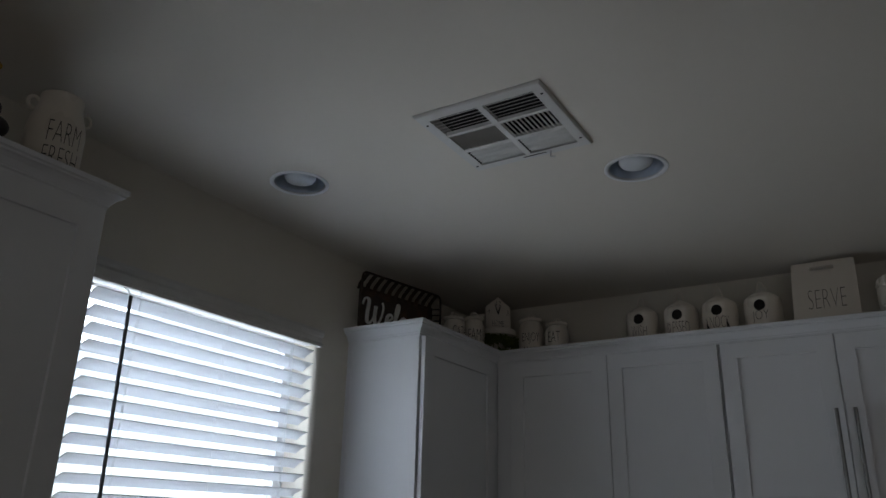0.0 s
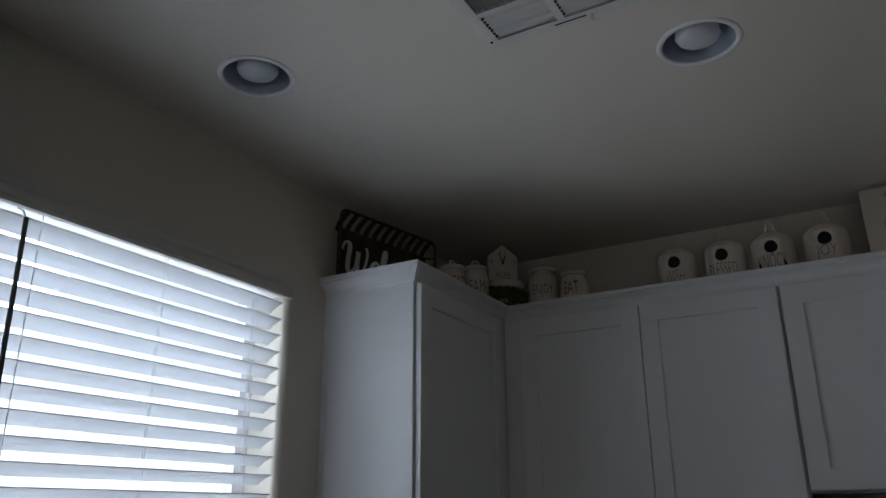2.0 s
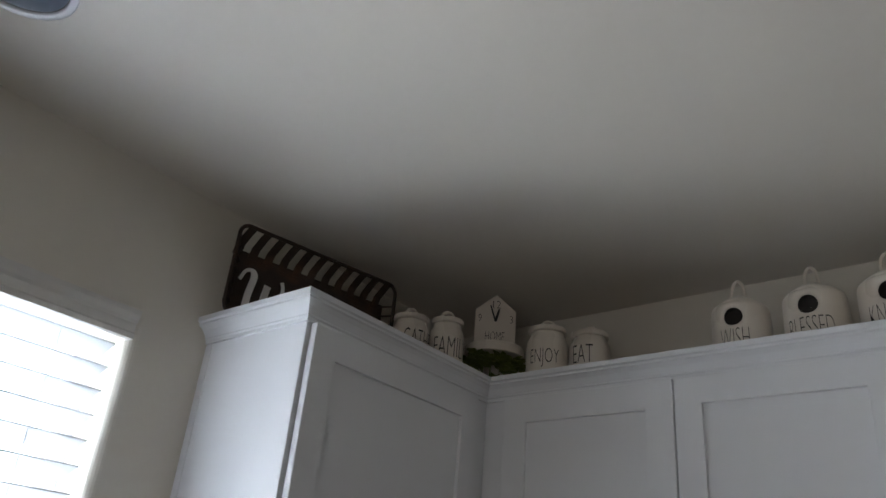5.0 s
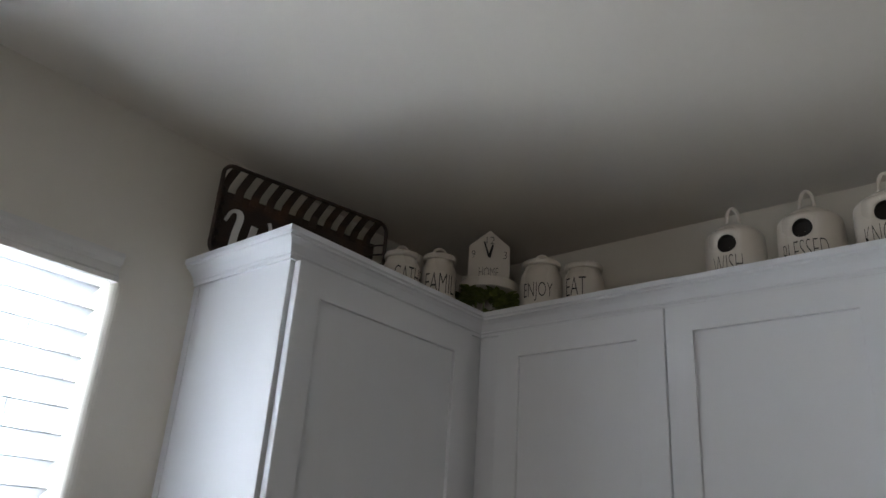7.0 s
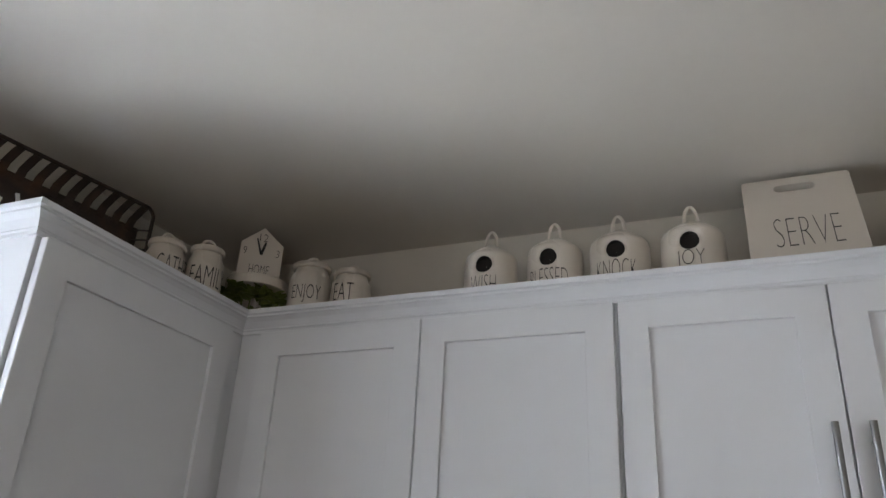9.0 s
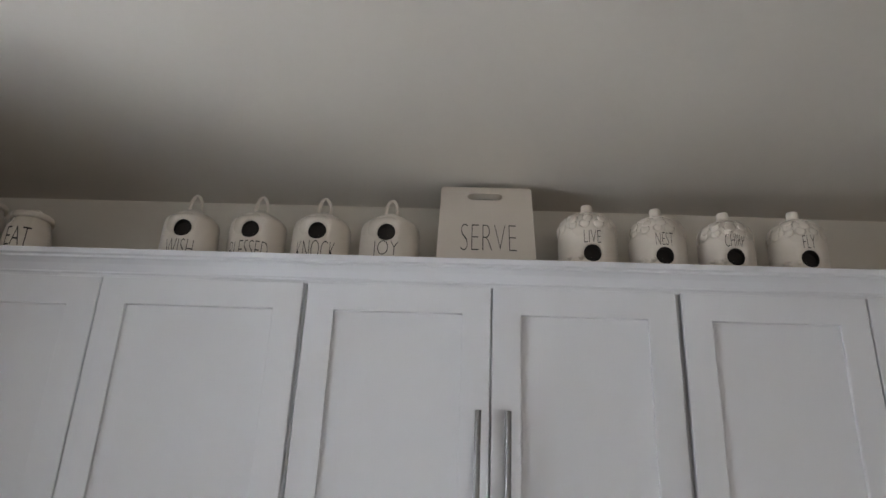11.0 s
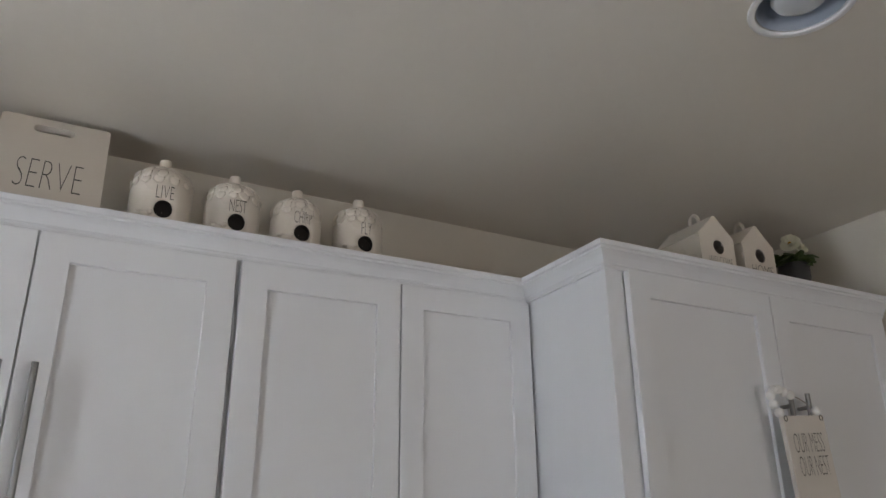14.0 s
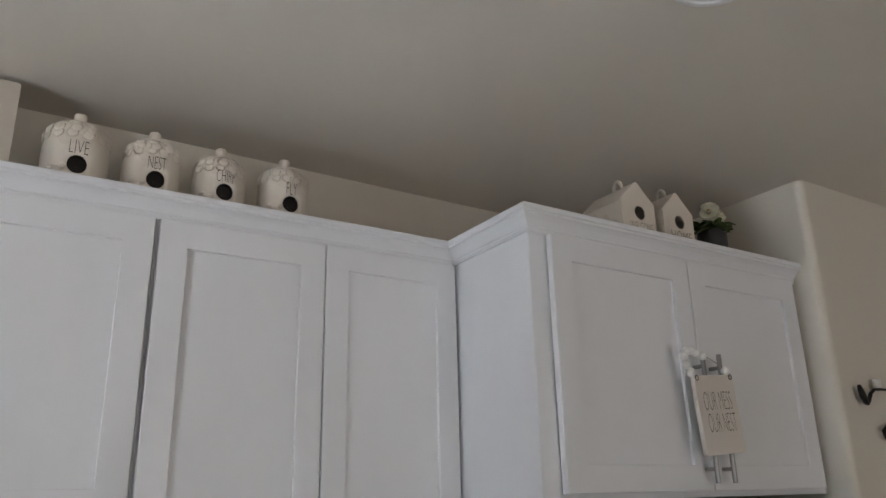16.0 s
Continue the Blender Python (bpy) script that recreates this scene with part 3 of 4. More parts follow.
CROWN = [(-0.012, 2.387), (0.006, 2.387), (0.006, 2.394), (0.009, 2.397), (0.009, 2.400), (0.0125, 2.405), (0.019, 2.4135), (0.027, 2.420),
         (0.032, 2.4225), (0.032, 2.427), (0.037, 2.430), (0.037, 2.4405), (0.0355, 2.442), (-0.012, 2.442)]


def crown(bm, path, close_ends=True):
    """Sweeps the crown's profile along a plan line, mitred at the corners; outward is to the right of the way."""
    n = len(path)
    offs = []
    for i in range(n):
        def normal(a, b):
            d = Vector((b[0] - a[0], b[1] - a[1])).normalized()
            return Vector((d.y, -d.x))
        if i == 0:
            m = normal(path[0], path[1])
        elif i == n - 1:
            m = normal(path[-2], path[-1])
        else:
            p, q = normal(path[i - 1], path[i]), normal(path[i], path[i + 1])
            m = (p + q) / (1 + p.dot(q))
        offs.append(m)
    rings = [[bm.verts.new((p[0] + m.x * d, p[1] + m.y * d, z)) for d, z in CROWN] for p, m in zip(path, offs)]
    k = len(CROWN)
    for a, b in zip(rings, rings[1:]):
        for i in range(k):
            bm.faces.new((a[i], a[(i + 1) % k], b[(i + 1) % k], b[i]))
    bm.faces.new(rings[0]), bm.faces.new(rings[-1][::-1])
    return bm


cr = thing("crown_moulding", FX, FY, 2.387, label="white painted crown moulding along the cabinet tops", category="moulding")
part("moulding", crown(bmesh.new(), [(WX, 2.248), (FX, 2.248), (FX, FY), (GX, FY), (GX, GY), (STUB_X - 0.002, GY)]), CABINET, cr, world_coords=True)
cr = thing("crown_moulding", FX, 0.9, 2.387, label="white crown moulding on the cabinet beside the window", category="moulding")
part("moulding", crown(bmesh.new(), [(FX, 0.02), (FX, 0.926), (WX, 0.926)]), CABINET, cr, world_coords=True)

# ---- appliances ----
mw = thing("microwave", -0.055, BY, 1.36, label="stainless over-range microwave with a black glass door", category="microwave")
part("body", box_bm(-0.433, 0.322, 2.815, BY, 1.36, 1.786, 0.003), STEEL, mw, world_coords=True)
part("door", box_bm(-0.426, 0.13, 2.795, 2.815, 1.375, 1.783, 0.003), BLACK, mw, "black glass door", world_coords=True)
part("edge_trim", box_bm(-0.4315, -0.4265, 2.793, 2.8145, 1.375, 1.783, 0.001), STEEL, mw, "bright steel edge", world_coords=True)
part("window", box_bm(-0.395, 0.06, 2.7935, 2.7948, 1.42, 1.735), HOLLOW, mw, "dark door window", world_coords=True)
part("control_panel", box_bm(0.135, 0.315, 2.795, 2.815, 1.375, 1.783, 0.003), BLACK, mw, world_coords=True)
part("handle", rod((0.10, 2.76, 1.42), (0.10, 2.76, 1.73), 0.009), STEEL, mw, world_coords=True)
fr = thing("refrigerator", 1.56, 2.8, 0, label="dark stainless refrigerator under the deep cabinet", category="refrigerator")
part("body", box_bm(1.10, 2.03, 2.52, 3.15, 0.03, 1.765, 0.006), BLACK, fr, world_coords=True)
part("door", box_bm(1.10, 1.562, 2.44, 2.515, 0.75, 1.765, 0.01), BLACK, fr, world_coords=True)
part("door", box_bm(1.568, 2.03, 2.44, 2.515, 0.75, 1.765, 0.01), BLACK, fr, world_coords=True)
part("drawer", box_bm(1.10, 2.03, 2.44, 2.515, 0.05, 0.74, 0.01), BLACK, fr, world_coords=True)
part("base", box_bm(1.12, 2.01, 2.53, 3.1, 0.0, 0.05), DUCT, fr, world_coords=True)

# ---- ceiling fittings ----
for i, (x, y) in enumerate(LIGHTS):
    lt = thing("recessed_light", x, y, CEIL - ceiling_dip(x) - (0.0006 if x > 0.3 else 0), label="round white recessed downlight, switched off, in the ceiling", category="ceiling light", group="recessed ceiling lights")
    R = 0.0915
    part("trim_ring", lathe(bmesh.new(), [(R, 0.0), (R, -0.0016), (R - 0.002, -0.0028), (0.081, -0.0035), (0.0785, -0.002), (0.0775, 0.004), (0.083, 0.004)], 48), WHITE, lt, smooth=True)
    part("baffle", lathe(bmesh.new(), [(0.0765, 0.003), (0.074, 0.02), (0.068, 0.05), (0.060, 0.085), (0.058, 0.10), (0.0, 0.10)], 48), REFLECTOR, lt, "grey reflector cone", smooth=True)
    part("bulb", lathe(bmesh.new(), [(0.0, 0.004), (0.030, 0.006), (0.044, 0.011), (0.049, 0.020), (0.047, 0.032), (0.032, 0.085), (0.027, 0.0995)], 40), BULB, lt, "frosted reflector bulb, unlit", smooth=True)

vent = thing("ceiling_vent", (VX0 + VX1) / 2, (VY0 + VY1) / 2, CEIL, label="square white metal ceiling vent with six louvred panels", category="vent")
bm = bmesh.new()
IX0, IX1, IY0, IY1 = VX0 + 0.031, VX1 - 0.031, VY0 + 0.031, VY1 - 0.031
loops = []
for o, z in ((0.0, CEIL), (0.0, CEIL - 0.004), (0.004, CEIL - 0.0085), (0.031, CEIL - 0.0085), (0.031, CEIL + 0.02)):
    loops.append([bm.verts.new(p) for p in ((VX0 + o, VY0 + o, z), (VX1 - o, VY0 + o, z), (VX1 - o, VY1 - o, z), (VX0 + o, VY1 - o, z))])
for a, b in zip(loops, loops[1:]):
    for i in range(4):
        bm.faces.new((a[i], a[(i + 1) % 4], b[(i + 1) % 4], b[i]))
part("frame", bm, VENT, vent, world_coords=True)
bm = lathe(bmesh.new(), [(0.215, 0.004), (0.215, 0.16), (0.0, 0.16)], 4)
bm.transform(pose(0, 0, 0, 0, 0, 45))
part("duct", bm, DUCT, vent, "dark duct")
mx = (IX0 + IX1) / 2
ly = [IY0 + (IY1 - IY0) * k / 3 for k in range(4)]
part("bar", box_bm(mx - 0.008, mx + 0.008, IY0, IY1, CEIL - 0.0080, CEIL + 0.003), VENT, vent, world_coords=True)
for y in ly[1:3]:
    for x0, x1 in ((IX0, mx - 0.008), (mx + 0.008, IX1)):
        part("bar", box_bm(x0, x1, y - 0.006, y + 0.006, CEIL - 0.0078, CEIL + 0.003), VENT, vent, world_coords=True)


def louvre(p, q, lean):
    """A thin blade between two points, its top leaning by the vector."""
    bm = bmesh.new()
    p, q, lean = Vector(p), Vector(q), Vector(lean)
    side = lean.cross(q - p).normalized() * 0.0008
    vs = [bm.verts.new(c + s * side) for s in (-1, 1) for c in (p, q, q + lean, p + lean)]
    for f in ((0, 1, 2, 3), (7, 6, 5, 4), (0, 4, 5, 1), (1, 5, 6, 2), (2, 6, 7, 3), (3, 7, 4, 0)):
        bm.faces.new([vs[i] for i in f])
    return bm


zb = CEIL - 0.0072
for x0, x1 in ((IX0, mx - 0.008), (mx + 0.008, IX1)):
    for row in (0, 2):
        y0, y1 = ly[row] + (0.006 if row else 0), ly[row + 1] - (0.006 if row < 2 else 0)
        n = 6 if row == 0 else 8
        for k in range(n):
            y = y0 + (y1 - y0) * (k + 0.35) / n
            part("louvre", louvre((x0, y, zb), (x1, y, zb), (0, 0.0150, 0.0098) if row == 0 else (0, -0.0105, 0.0055 + 0.0055 * (k % 2))), VENT, vent, world_coords=True)
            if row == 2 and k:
                # solid near-black box painting the shade of a notch between blades
                part("notch_shade", box_bm(x0 + 0.0005, x0 + 0.0050, y - 0.0060, y - 0.0034, zb - 0.0016, zb + 0.004), DUCT, vent, world_coords=True)
    y0, y1 = ly[1] + 0.006, ly[2] - 0.006
    n = 11
    for k in range(n):
        x = x0 + (x1 - x0) * (k + 0.5) / n
        part("louvre", louvre((x, y0, zb), (x, y1, zb), (0.010 if x < mx else -0.012, 0, 0.011)), VENT, vent, world_coords=True)
for x, y in ((VX0 + 0.015, VY0 + 0.05), (VX0 + 0.015, VY1 - 0.03), (VX1 - 0.015, VY0 + 0.05), (VX1 - 0.015, VY1 - 0.05)):
    part("screw", lathe(bmesh.new(), [(0.0, CEIL - 0.0102), (0.003, CEIL - 0.0098), (0.0038, CEIL - 0.0083)], 12, x, y), DUCT, vent, world_coords=True)
# dark strip laid on the frame for the shade of a slot
part("damper_slot_shade", box_bm(mx - 0.02, mx + 0.05, VY1 - 0.020, VY1 - 0.016, CEIL - 0.0092, CEIL - 0.0083), DUCT, vent, world_coords=True)
part("damper_lever", tube(bmesh.new(), [(mx + 0.062, VY1 - 0.018, CEIL - 0.010), (mx + 0.062, VY1 - 0.018, CEIL - 0.026), (mx + 0.074, VY1 - 0.016, CEIL - 0.028)], 0.0018, 8), VENT, vent, world_coords=True)


# ---- ceramic canisters ----
def round_body_with_hole(bm, radius_at, z0, z1, hole_z, hole_r, levels=16, seg=40, wall=0.006):
    """A round body (radius by height), pierced by a round hole on its -y side."""
    s = hole_r * 1.5
    r0 = radius_at(hole_z)
    half = s / r0

    def surf(a, z):
        r = radius_at(z)
        return (r * math.sin(a), -r * math.cos(a), z)
    cols_in = [-half + 2 * half * i / 8 for i in range(9)]
    m = seg - 8
    cols_out = [half + (2 * math.pi - 2 * half) * i / m for i in range(1, m)]
    cols = cols_in + cols_out
    zs = sorted(set([z0 + (hole_z - s - z0) * i / 3 for i in range(4)] + [hole_z - s + 2 * s * i / 8 for i in range(9)]
                    + [hole_z + s + (z1 - hole_z - s) * i / levels for i in range(levels + 1)]))
    grid = {(i, j): bm.verts.new(surf(a, z)) for j, z in enumerate(zs) for i, a in enumerate(cols)}
    n = len(cols)
    for j in range(len(zs) - 1):
        inside_row = hole_z - s - 1e-6 < zs[j] and zs[j + 1] < hole_z + s + 1e-6
        for i in range(n):
            if inside_row and i < 8:
                continue
            bm.faces.new((grid[i, j], grid[(i + 1) % n, j], grid[(i + 1) % n, j + 1], grid[i, j + 1]))
    square = [(-s, -s), (s, -s), (s, s), (-s, s)]
    per = [(-s + 2 * s * i / 8, -s) for i in range(8)] + [(s, -s + 2 * s * i / 8) for i in range(8)] + \
          [(s - 2 * s * i / 8, s) for i in range(8)] + [(-s, s - 2 * s * i / 8) for i in range(8)]
    outer = [surf(u / r0, hole_z + v) for u, v in per]
    circ = [(hole_r * u / math.hypot(u, v), hole_r * v / math.hypot(u, v)) for u, v in per]
    inner = [surf(u / r0, hole_z + v) for u, v in circ]
    a, b = ring_fill(bm, inner, outer)
    lip = [bm.verts.new((p[0] * (1 - wall / r0), p[1] * (1 - wall / r0), p[2])) for p in inner]
    for i in range(len(lip)):
        j = (i + 1) % len(lip)
        bm.faces.new((a[i], a[j], lip[j], lip[i]))
    bmesh.ops.remove_doubles(bm, verts=bm.verts, dist=1e-6)
    bm.faces.new([v for v in (bm.verts.new((radius_at(z0) * math.cos(t), radius_at(z0) * math.sin(t), z0)) for t in [2 * math.pi * i / seg for i in range(seg)])])
    return bm


def shade_cup(ob, r, z, hole_r):
    """A short open cup set inside the body behind a hole on the -y side; its near-black colour stands in for the shade
    there.
    """
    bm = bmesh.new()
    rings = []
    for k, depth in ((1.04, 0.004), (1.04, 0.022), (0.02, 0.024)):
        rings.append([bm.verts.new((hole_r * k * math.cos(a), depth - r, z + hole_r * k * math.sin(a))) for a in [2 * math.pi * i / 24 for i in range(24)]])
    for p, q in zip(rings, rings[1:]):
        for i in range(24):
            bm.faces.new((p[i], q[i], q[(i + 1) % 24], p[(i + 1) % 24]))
    part("hollow", bm, HOLLOW, ob, "near-black cup, the hole's inner shade put into its colour", recalc=False)


def loop_handle(bm, w, h, base, r, seg=12, axis="x"):
    pts = []
    for i in range(seg + 1):
        a = math.pi * i / seg
        u, v = -w / 2 * math.cos(a), base + h * math.sin(a) ** 0.8
        pts.append((u, 0, v) if axis == "x" else (0, u, v))
    return tube(bm, pts, r, 10)


def dome_birdhouse(x, y, word, size=1.0, wobble=0.0):
    """A cream canister with a round hole, a low cone lid and a ring on top."""
    H = hole_z = 0.141
    ob = thing("birdhouse_canister", x, y, CAB_TOP, wobble, "cream ceramic birdhouse canister with a round hole and black letters", "canister", "domed birdhouse canisters")
    R = 0.068 * size

    def rad(z):
        if z < 0.015:
            return R * (0.91 + 0.07 * math.sin(z / 0.015 * math.pi / 2))
        if z < 0.163:
            return R * (0.98 + 0.02 * math.sin((z - 0.015) / 0.148 * math.pi))
        k = min(1.0, (z - 0.163) / 0.017)
        return R * (0.84 + 0.14 * math.sqrt(max(0, 1 - k * k)))
    bm = round_body_with_hole(bmesh.new(), rad, 0.0, 0.180, hole_z, 0.0212, wall=0.0025)
    part("body", bm, CERAMIC, ob, smooth=True)
    shade_cup(ob, rad(hole_z), hole_z, 0.0212)
    bm = lathe(bmesh.new(), [(0.0, 0.172), (R * 0.82, 0.172), (R * 0.85, 0.179), (R * 0.83, 0.183), (R * 0.57, 0.196), (R * 0.25, 0.208), (0.010, 0.213), (0.0, 0.2135)], 40)
    part("lid", bm, CERAMIC, ob, smooth=True)
    part("ring", loop_handle(bmesh.new(), 0.028, 0.040, 0.210, 0.0040), CERAMIC, ob, smooth=True)
    w = {"WISH": 0.062, "BLESSED": 0.092, "KNOCK": 0.090, "JOY": 0.058}[word]
    level = {"KNOCK": 0.093, "JOY": 0.096}.get(word, 0.090)
    lettering(word, 0.046, w, (0, -R * 1.002, level), ob, bend=R * 1.002, weight=-0.024)
    return ob


dome_birdhouse(-0.752, 2.985, "WISH", 0.95, 2)
dome_birdhouse(-0.594, 2.985, "BLESSED", 0.97, -1)
dome_birdhouse(-0.444, 2.985, "KNOCK", 1.0, 1)
dome_birdhouse(-0.285, 2.985, "JOY", 1.02, -2)


def acorn_birdhouse(x, y, word, size, H, word_w, turn=0.0):
    """A cream jar with a hole at its foot and a leafy lid with a knob."""
    ob = thing("acorn_canister", x, y, CAB_TOP, turn, "cream ceramic canister with a scalloped leafy lid and round hole", "canister", "acorn canisters")
    R = 0.066 * size

    def rad(z):
        t = z / H
        return R * (0.80 + 0.22 * math.sin(min(1, t * 0.95 + 0.1) * math.pi * 0.62)) * (1 if t < 0.9 else 1 - 0.25 * (t - 0.9))
    bm = round_body_with_hole(bmesh.new(), rad, 0.0, H, 0.090, 0.0200, wall=0.0025)
    part("body", bm, CERAMIC, ob, smooth=True)
    shade_cup(ob, rad(0.090), 0.090, 0.0200)
    top = rad(H)
    prof = [(0.98, -0.007), (1.03, -0.001), (1.0, 0.011), (0.90, 0.023), (0.70, 0.033), (0.42, 0.040), (0.18, 0.043), (0.0, 0.044)]
    bm = lathe(bmesh.new(), [(top * a, H + b) for a, b in prof], 40)
    rnd = random.Random(word)
    for ring, (f, dz, n, tilt) in enumerate(((1.030, -0.003, 14, 3), (1.010, 0.010, 13, 20), (0.89, 0.0225, 11, 42), (0.66, 0.033, 8, 62))):
        for k in range(n):
            a = 2 * math.pi * (k + 0.5 * (ring % 2) + rnd.uniform(-0.12, 0.12)) / n
            s = rnd.uniform(0.85, 1.15)
            m = Matrix.Translation((top * f * math.cos(a), top * f * math.sin(a), H + dz)) @ pose(0, 0, 0, 0, 0, math.degrees(a)) @ pose(0, 0, 0, rnd.uniform(-12, 12), -tilt, 0)
            bmesh.ops.create_uvsphere(bm, u_segments=8, v_segments=6, radius=1, matrix=m @ Matrix.Diagonal((0.0024, 0.0120 * s, 0.0104 * s, 1)))
    part("lid", bm, CERAMIC, ob, "lid of overlapping scalloped leaves", smooth=True)
    bm = lathe(bmesh.new(), [(0.008, H + 0.040), (0.0075, H + 0.047), (0.0125, H + 0.0495), (0.0133, H + 0.052), (0.0130, H + 0.0635), (0.0118, H + 0.0665), (0.0, H + 0.0675)], 20)
    part("knob", bm, CERAMIC, ob, smooth=True)
    bm = bmesh.new()
    r9 = rad(0.075)
    sphere(bm, (-0.036, -r9 * 0.88, 0.074), 0.011, (1, 0.8, 0.7), 10, 6)
    sphere(bm, (-0.026, -r9 * 0.96, 0.080), 0.007, (1, 1, 0.8), 10, 6)
    sphere(bm, (-0.046, -r9 * 0.80, 0.081), 0.008, (1.2, 0.8, 0.6), 10, 6)
    part("leaf_ornament", bm, CERAMIC, ob, smooth=True)
    rl = rad(0.126)
    lettering(word, 0.030, word_w, (0, -rl * 1.004, 0.1275), ob, bend=rl * 1.004, weight=-0.020)
    return ob


acorn_birdhouse(0.164, 2.948, "LIVE", 0.98, 0.163, 0.036)
acorn_birdhouse(0.319, 2.948, "NEST", 0.93, 0.158, 0.037)
acorn_birdhouse(0.468, 2.943, "CHIRP", 0.89, 0.150, 0.041)
acorn_birdhouse(0.624, 2.943, "FLY", 0.90, 0.157, 0.025)


def jar(x, y, turn, word, R, H, width, loop=True, size=0.05, level=0.11, label="cream ceramic lidded jar with thin black letters"):
    ob = thing("lettered_jar", x, y, CAB_TOP, turn, label, "jar", "lettered jars")
    s = H / 0.19
    bm = lathe(bmesh.new(), [(0, 0), (R * 0.86, 0), (R * 0.93, 0.006), (R * 0.985, 0.03), (R, 0.07), (R * 0.99, 0.118 * s), (R * 0.94, 0.138 * s), (R * 0.85, 0.147 * s),
                             (R * 0.80, 0.152 * s), (R * 0.79, 0.160 * s), (0, 0.160 * s)], 40)
    part("body", bm, CERAMIC, ob, smooth=True)
    z0, top = 0.158 * s, 0.161 * s + 0.038
    lid = part("lid", lathe(bmesh.new(), [(0, z0), (R * 0.80, z0), (R * 0.90, z0 + 0.001), (R * 0.925, z0 + 0.004), (R * 0.925, z0 + 0.010), (R * 0.90, z0 + 0.0135),
                                          (R * 0.70, z0 + 0.0175), (R * 0.4, z0 + 0.0205), (0, z0 + 0.0215)], 40), CERAMIC, ob, smooth=True)
    if loop:
        part("lid_handle", loop_handle(bmesh.new(), 0.034, top - z0 - 0.0205, z0 + 0.017, 0.0041), CERAMIC, lid, smooth=True)
    else:
        part("lid_handle", loop_handle(bmesh.new(), 0.032, 0.014, z0 + 0.019, 0.0038), CERAMIC, lid, smooth=True)
    lettering(word, size, width, (0, -R * 1.003, level), ob, bend=R * 1.003, weight=-0.016)
    return ob


def facing(x, y, tx=-0.233, ty=1.406):
    """The turn that points a thing's -y side from (x, y) to (tx, ty)."""
    return math.degrees(math.atan2(tx - x, -(ty - y)))


jar(-1.460, 2.658, facing(-1.460, 2.658) + 36, "GATHER", 0.0490, 0.183, 0.096, size=0.048, level=0.098)
jar(-1.412, 2.744, facing(-1.412, 2.744) + 20, "FAMILY", 0.0455, 0.200, 0.098, size=0.050, level=0.098)
enjoy = jar(-1.243, 2.957, facing(-1.243, 2.957) - 10, "ENJOY", 0.0550, 0.226, 0.076, size=0.050, level=0.108)
jar(-1.122, 2.962, facing(-1.122, 2.962) - 22, "EAT", 0.0520, 0.190, 0.052, loop=False, size=0.046, level=0.105)

# a second word under the first, too low behind the moulding to be read
for k in range(5):
    a = -0.52 + 0.26 * k
    bm = box_bm(-0.0016, 0.0016, -0.0008, 0.0008, 0.030, 0.070)
    bm.transform(Matrix.Translation((0.0556 * math.sin(a), -0.0556 * math.cos(a), 0)) @ pose(0, 0, 0, 0, 0, math.degrees(a)))
    part("bar", bm, INK, enjoy, "black bar of a second line of writing")

# ---- clock on its round stand, with greenery ----
st = thing("round_stand", -1.392, 2.928, CAB_TOP, label="cream round pedestal stand in the cabinet corner", category="stand")
part("plate", lathe(bmesh.new(), [(0, 0.134), (0.077, 0.134), (0.0805, 0.136), (0.0815, 0.157), (0.079, 0.161), (0, 0.161)], 44), CERAMIC, st, smooth=False)
part("stem", lathe(bmesh.new(), [(0.0, 0.0), (0.050, 0.0), (0.050, 0.006), (0.020, 0.02), (0.016, 0.06), (0.022, 0.118), (0.035, 0.1345), (0, 0.1345)], 32), CERAMIC, st, smooth=True)
ck = thing("house_clock", -1.392, 2.925, CAB_TOP + 0.161, facing(-1.392, 2.925), "small white house-shaped wooden clock with black pointers", "clock")
bm = bmesh.new()
outline = [(-0.056, 0.0), (0.056, 0.0), (0.056, 0.107), (0.0, 0.155), (-0.056, 0.107)]
f = [bm.verts.new((x, -0.017, z)) for x, z in outline]
b = [bm.verts.new((x, 0.017, z)) for x, z in outline]
bm.faces.new(f), bm.faces.new(b[::-1])
for i in range(5):
    bm.faces.new((f[i], f[(i + 1) % 5], b[(i + 1) % 5], b[i]))
bmesh.ops.bevel(bm, geom=bm.edges[:], offset=0.002, segments=2, affect="EDGES", profile=0.5)
part("case", bm, BOARD, ck)
for word, h, w, x, z in (("12", 0.022, 0.022, 0.002, 0.124), ("3", 0.021, 0.009, 0.043, 0.082), ("9", 0.021, 0.009, -0.043, 0.082), ("HOME", 0.027, 0.052, 0.0, 0.031)):
    lettering(word, h, w, (x, -0.0172, z), ck, weight=-0.020)
bm = bmesh.new()
for dx, dz, r in ((-0.015, 0.046, 0.0036), (0.009, 0.036, 0.0044)):
    tube(bm, [(0, -0.0195, 0.074), (dx, -0.0195, 0.074 + dz)], [r * 1.2, r * 0.8], 6, flat=0.35)
part("pointer", bm, INK, ck, "two black pointers near twelve o'clock")


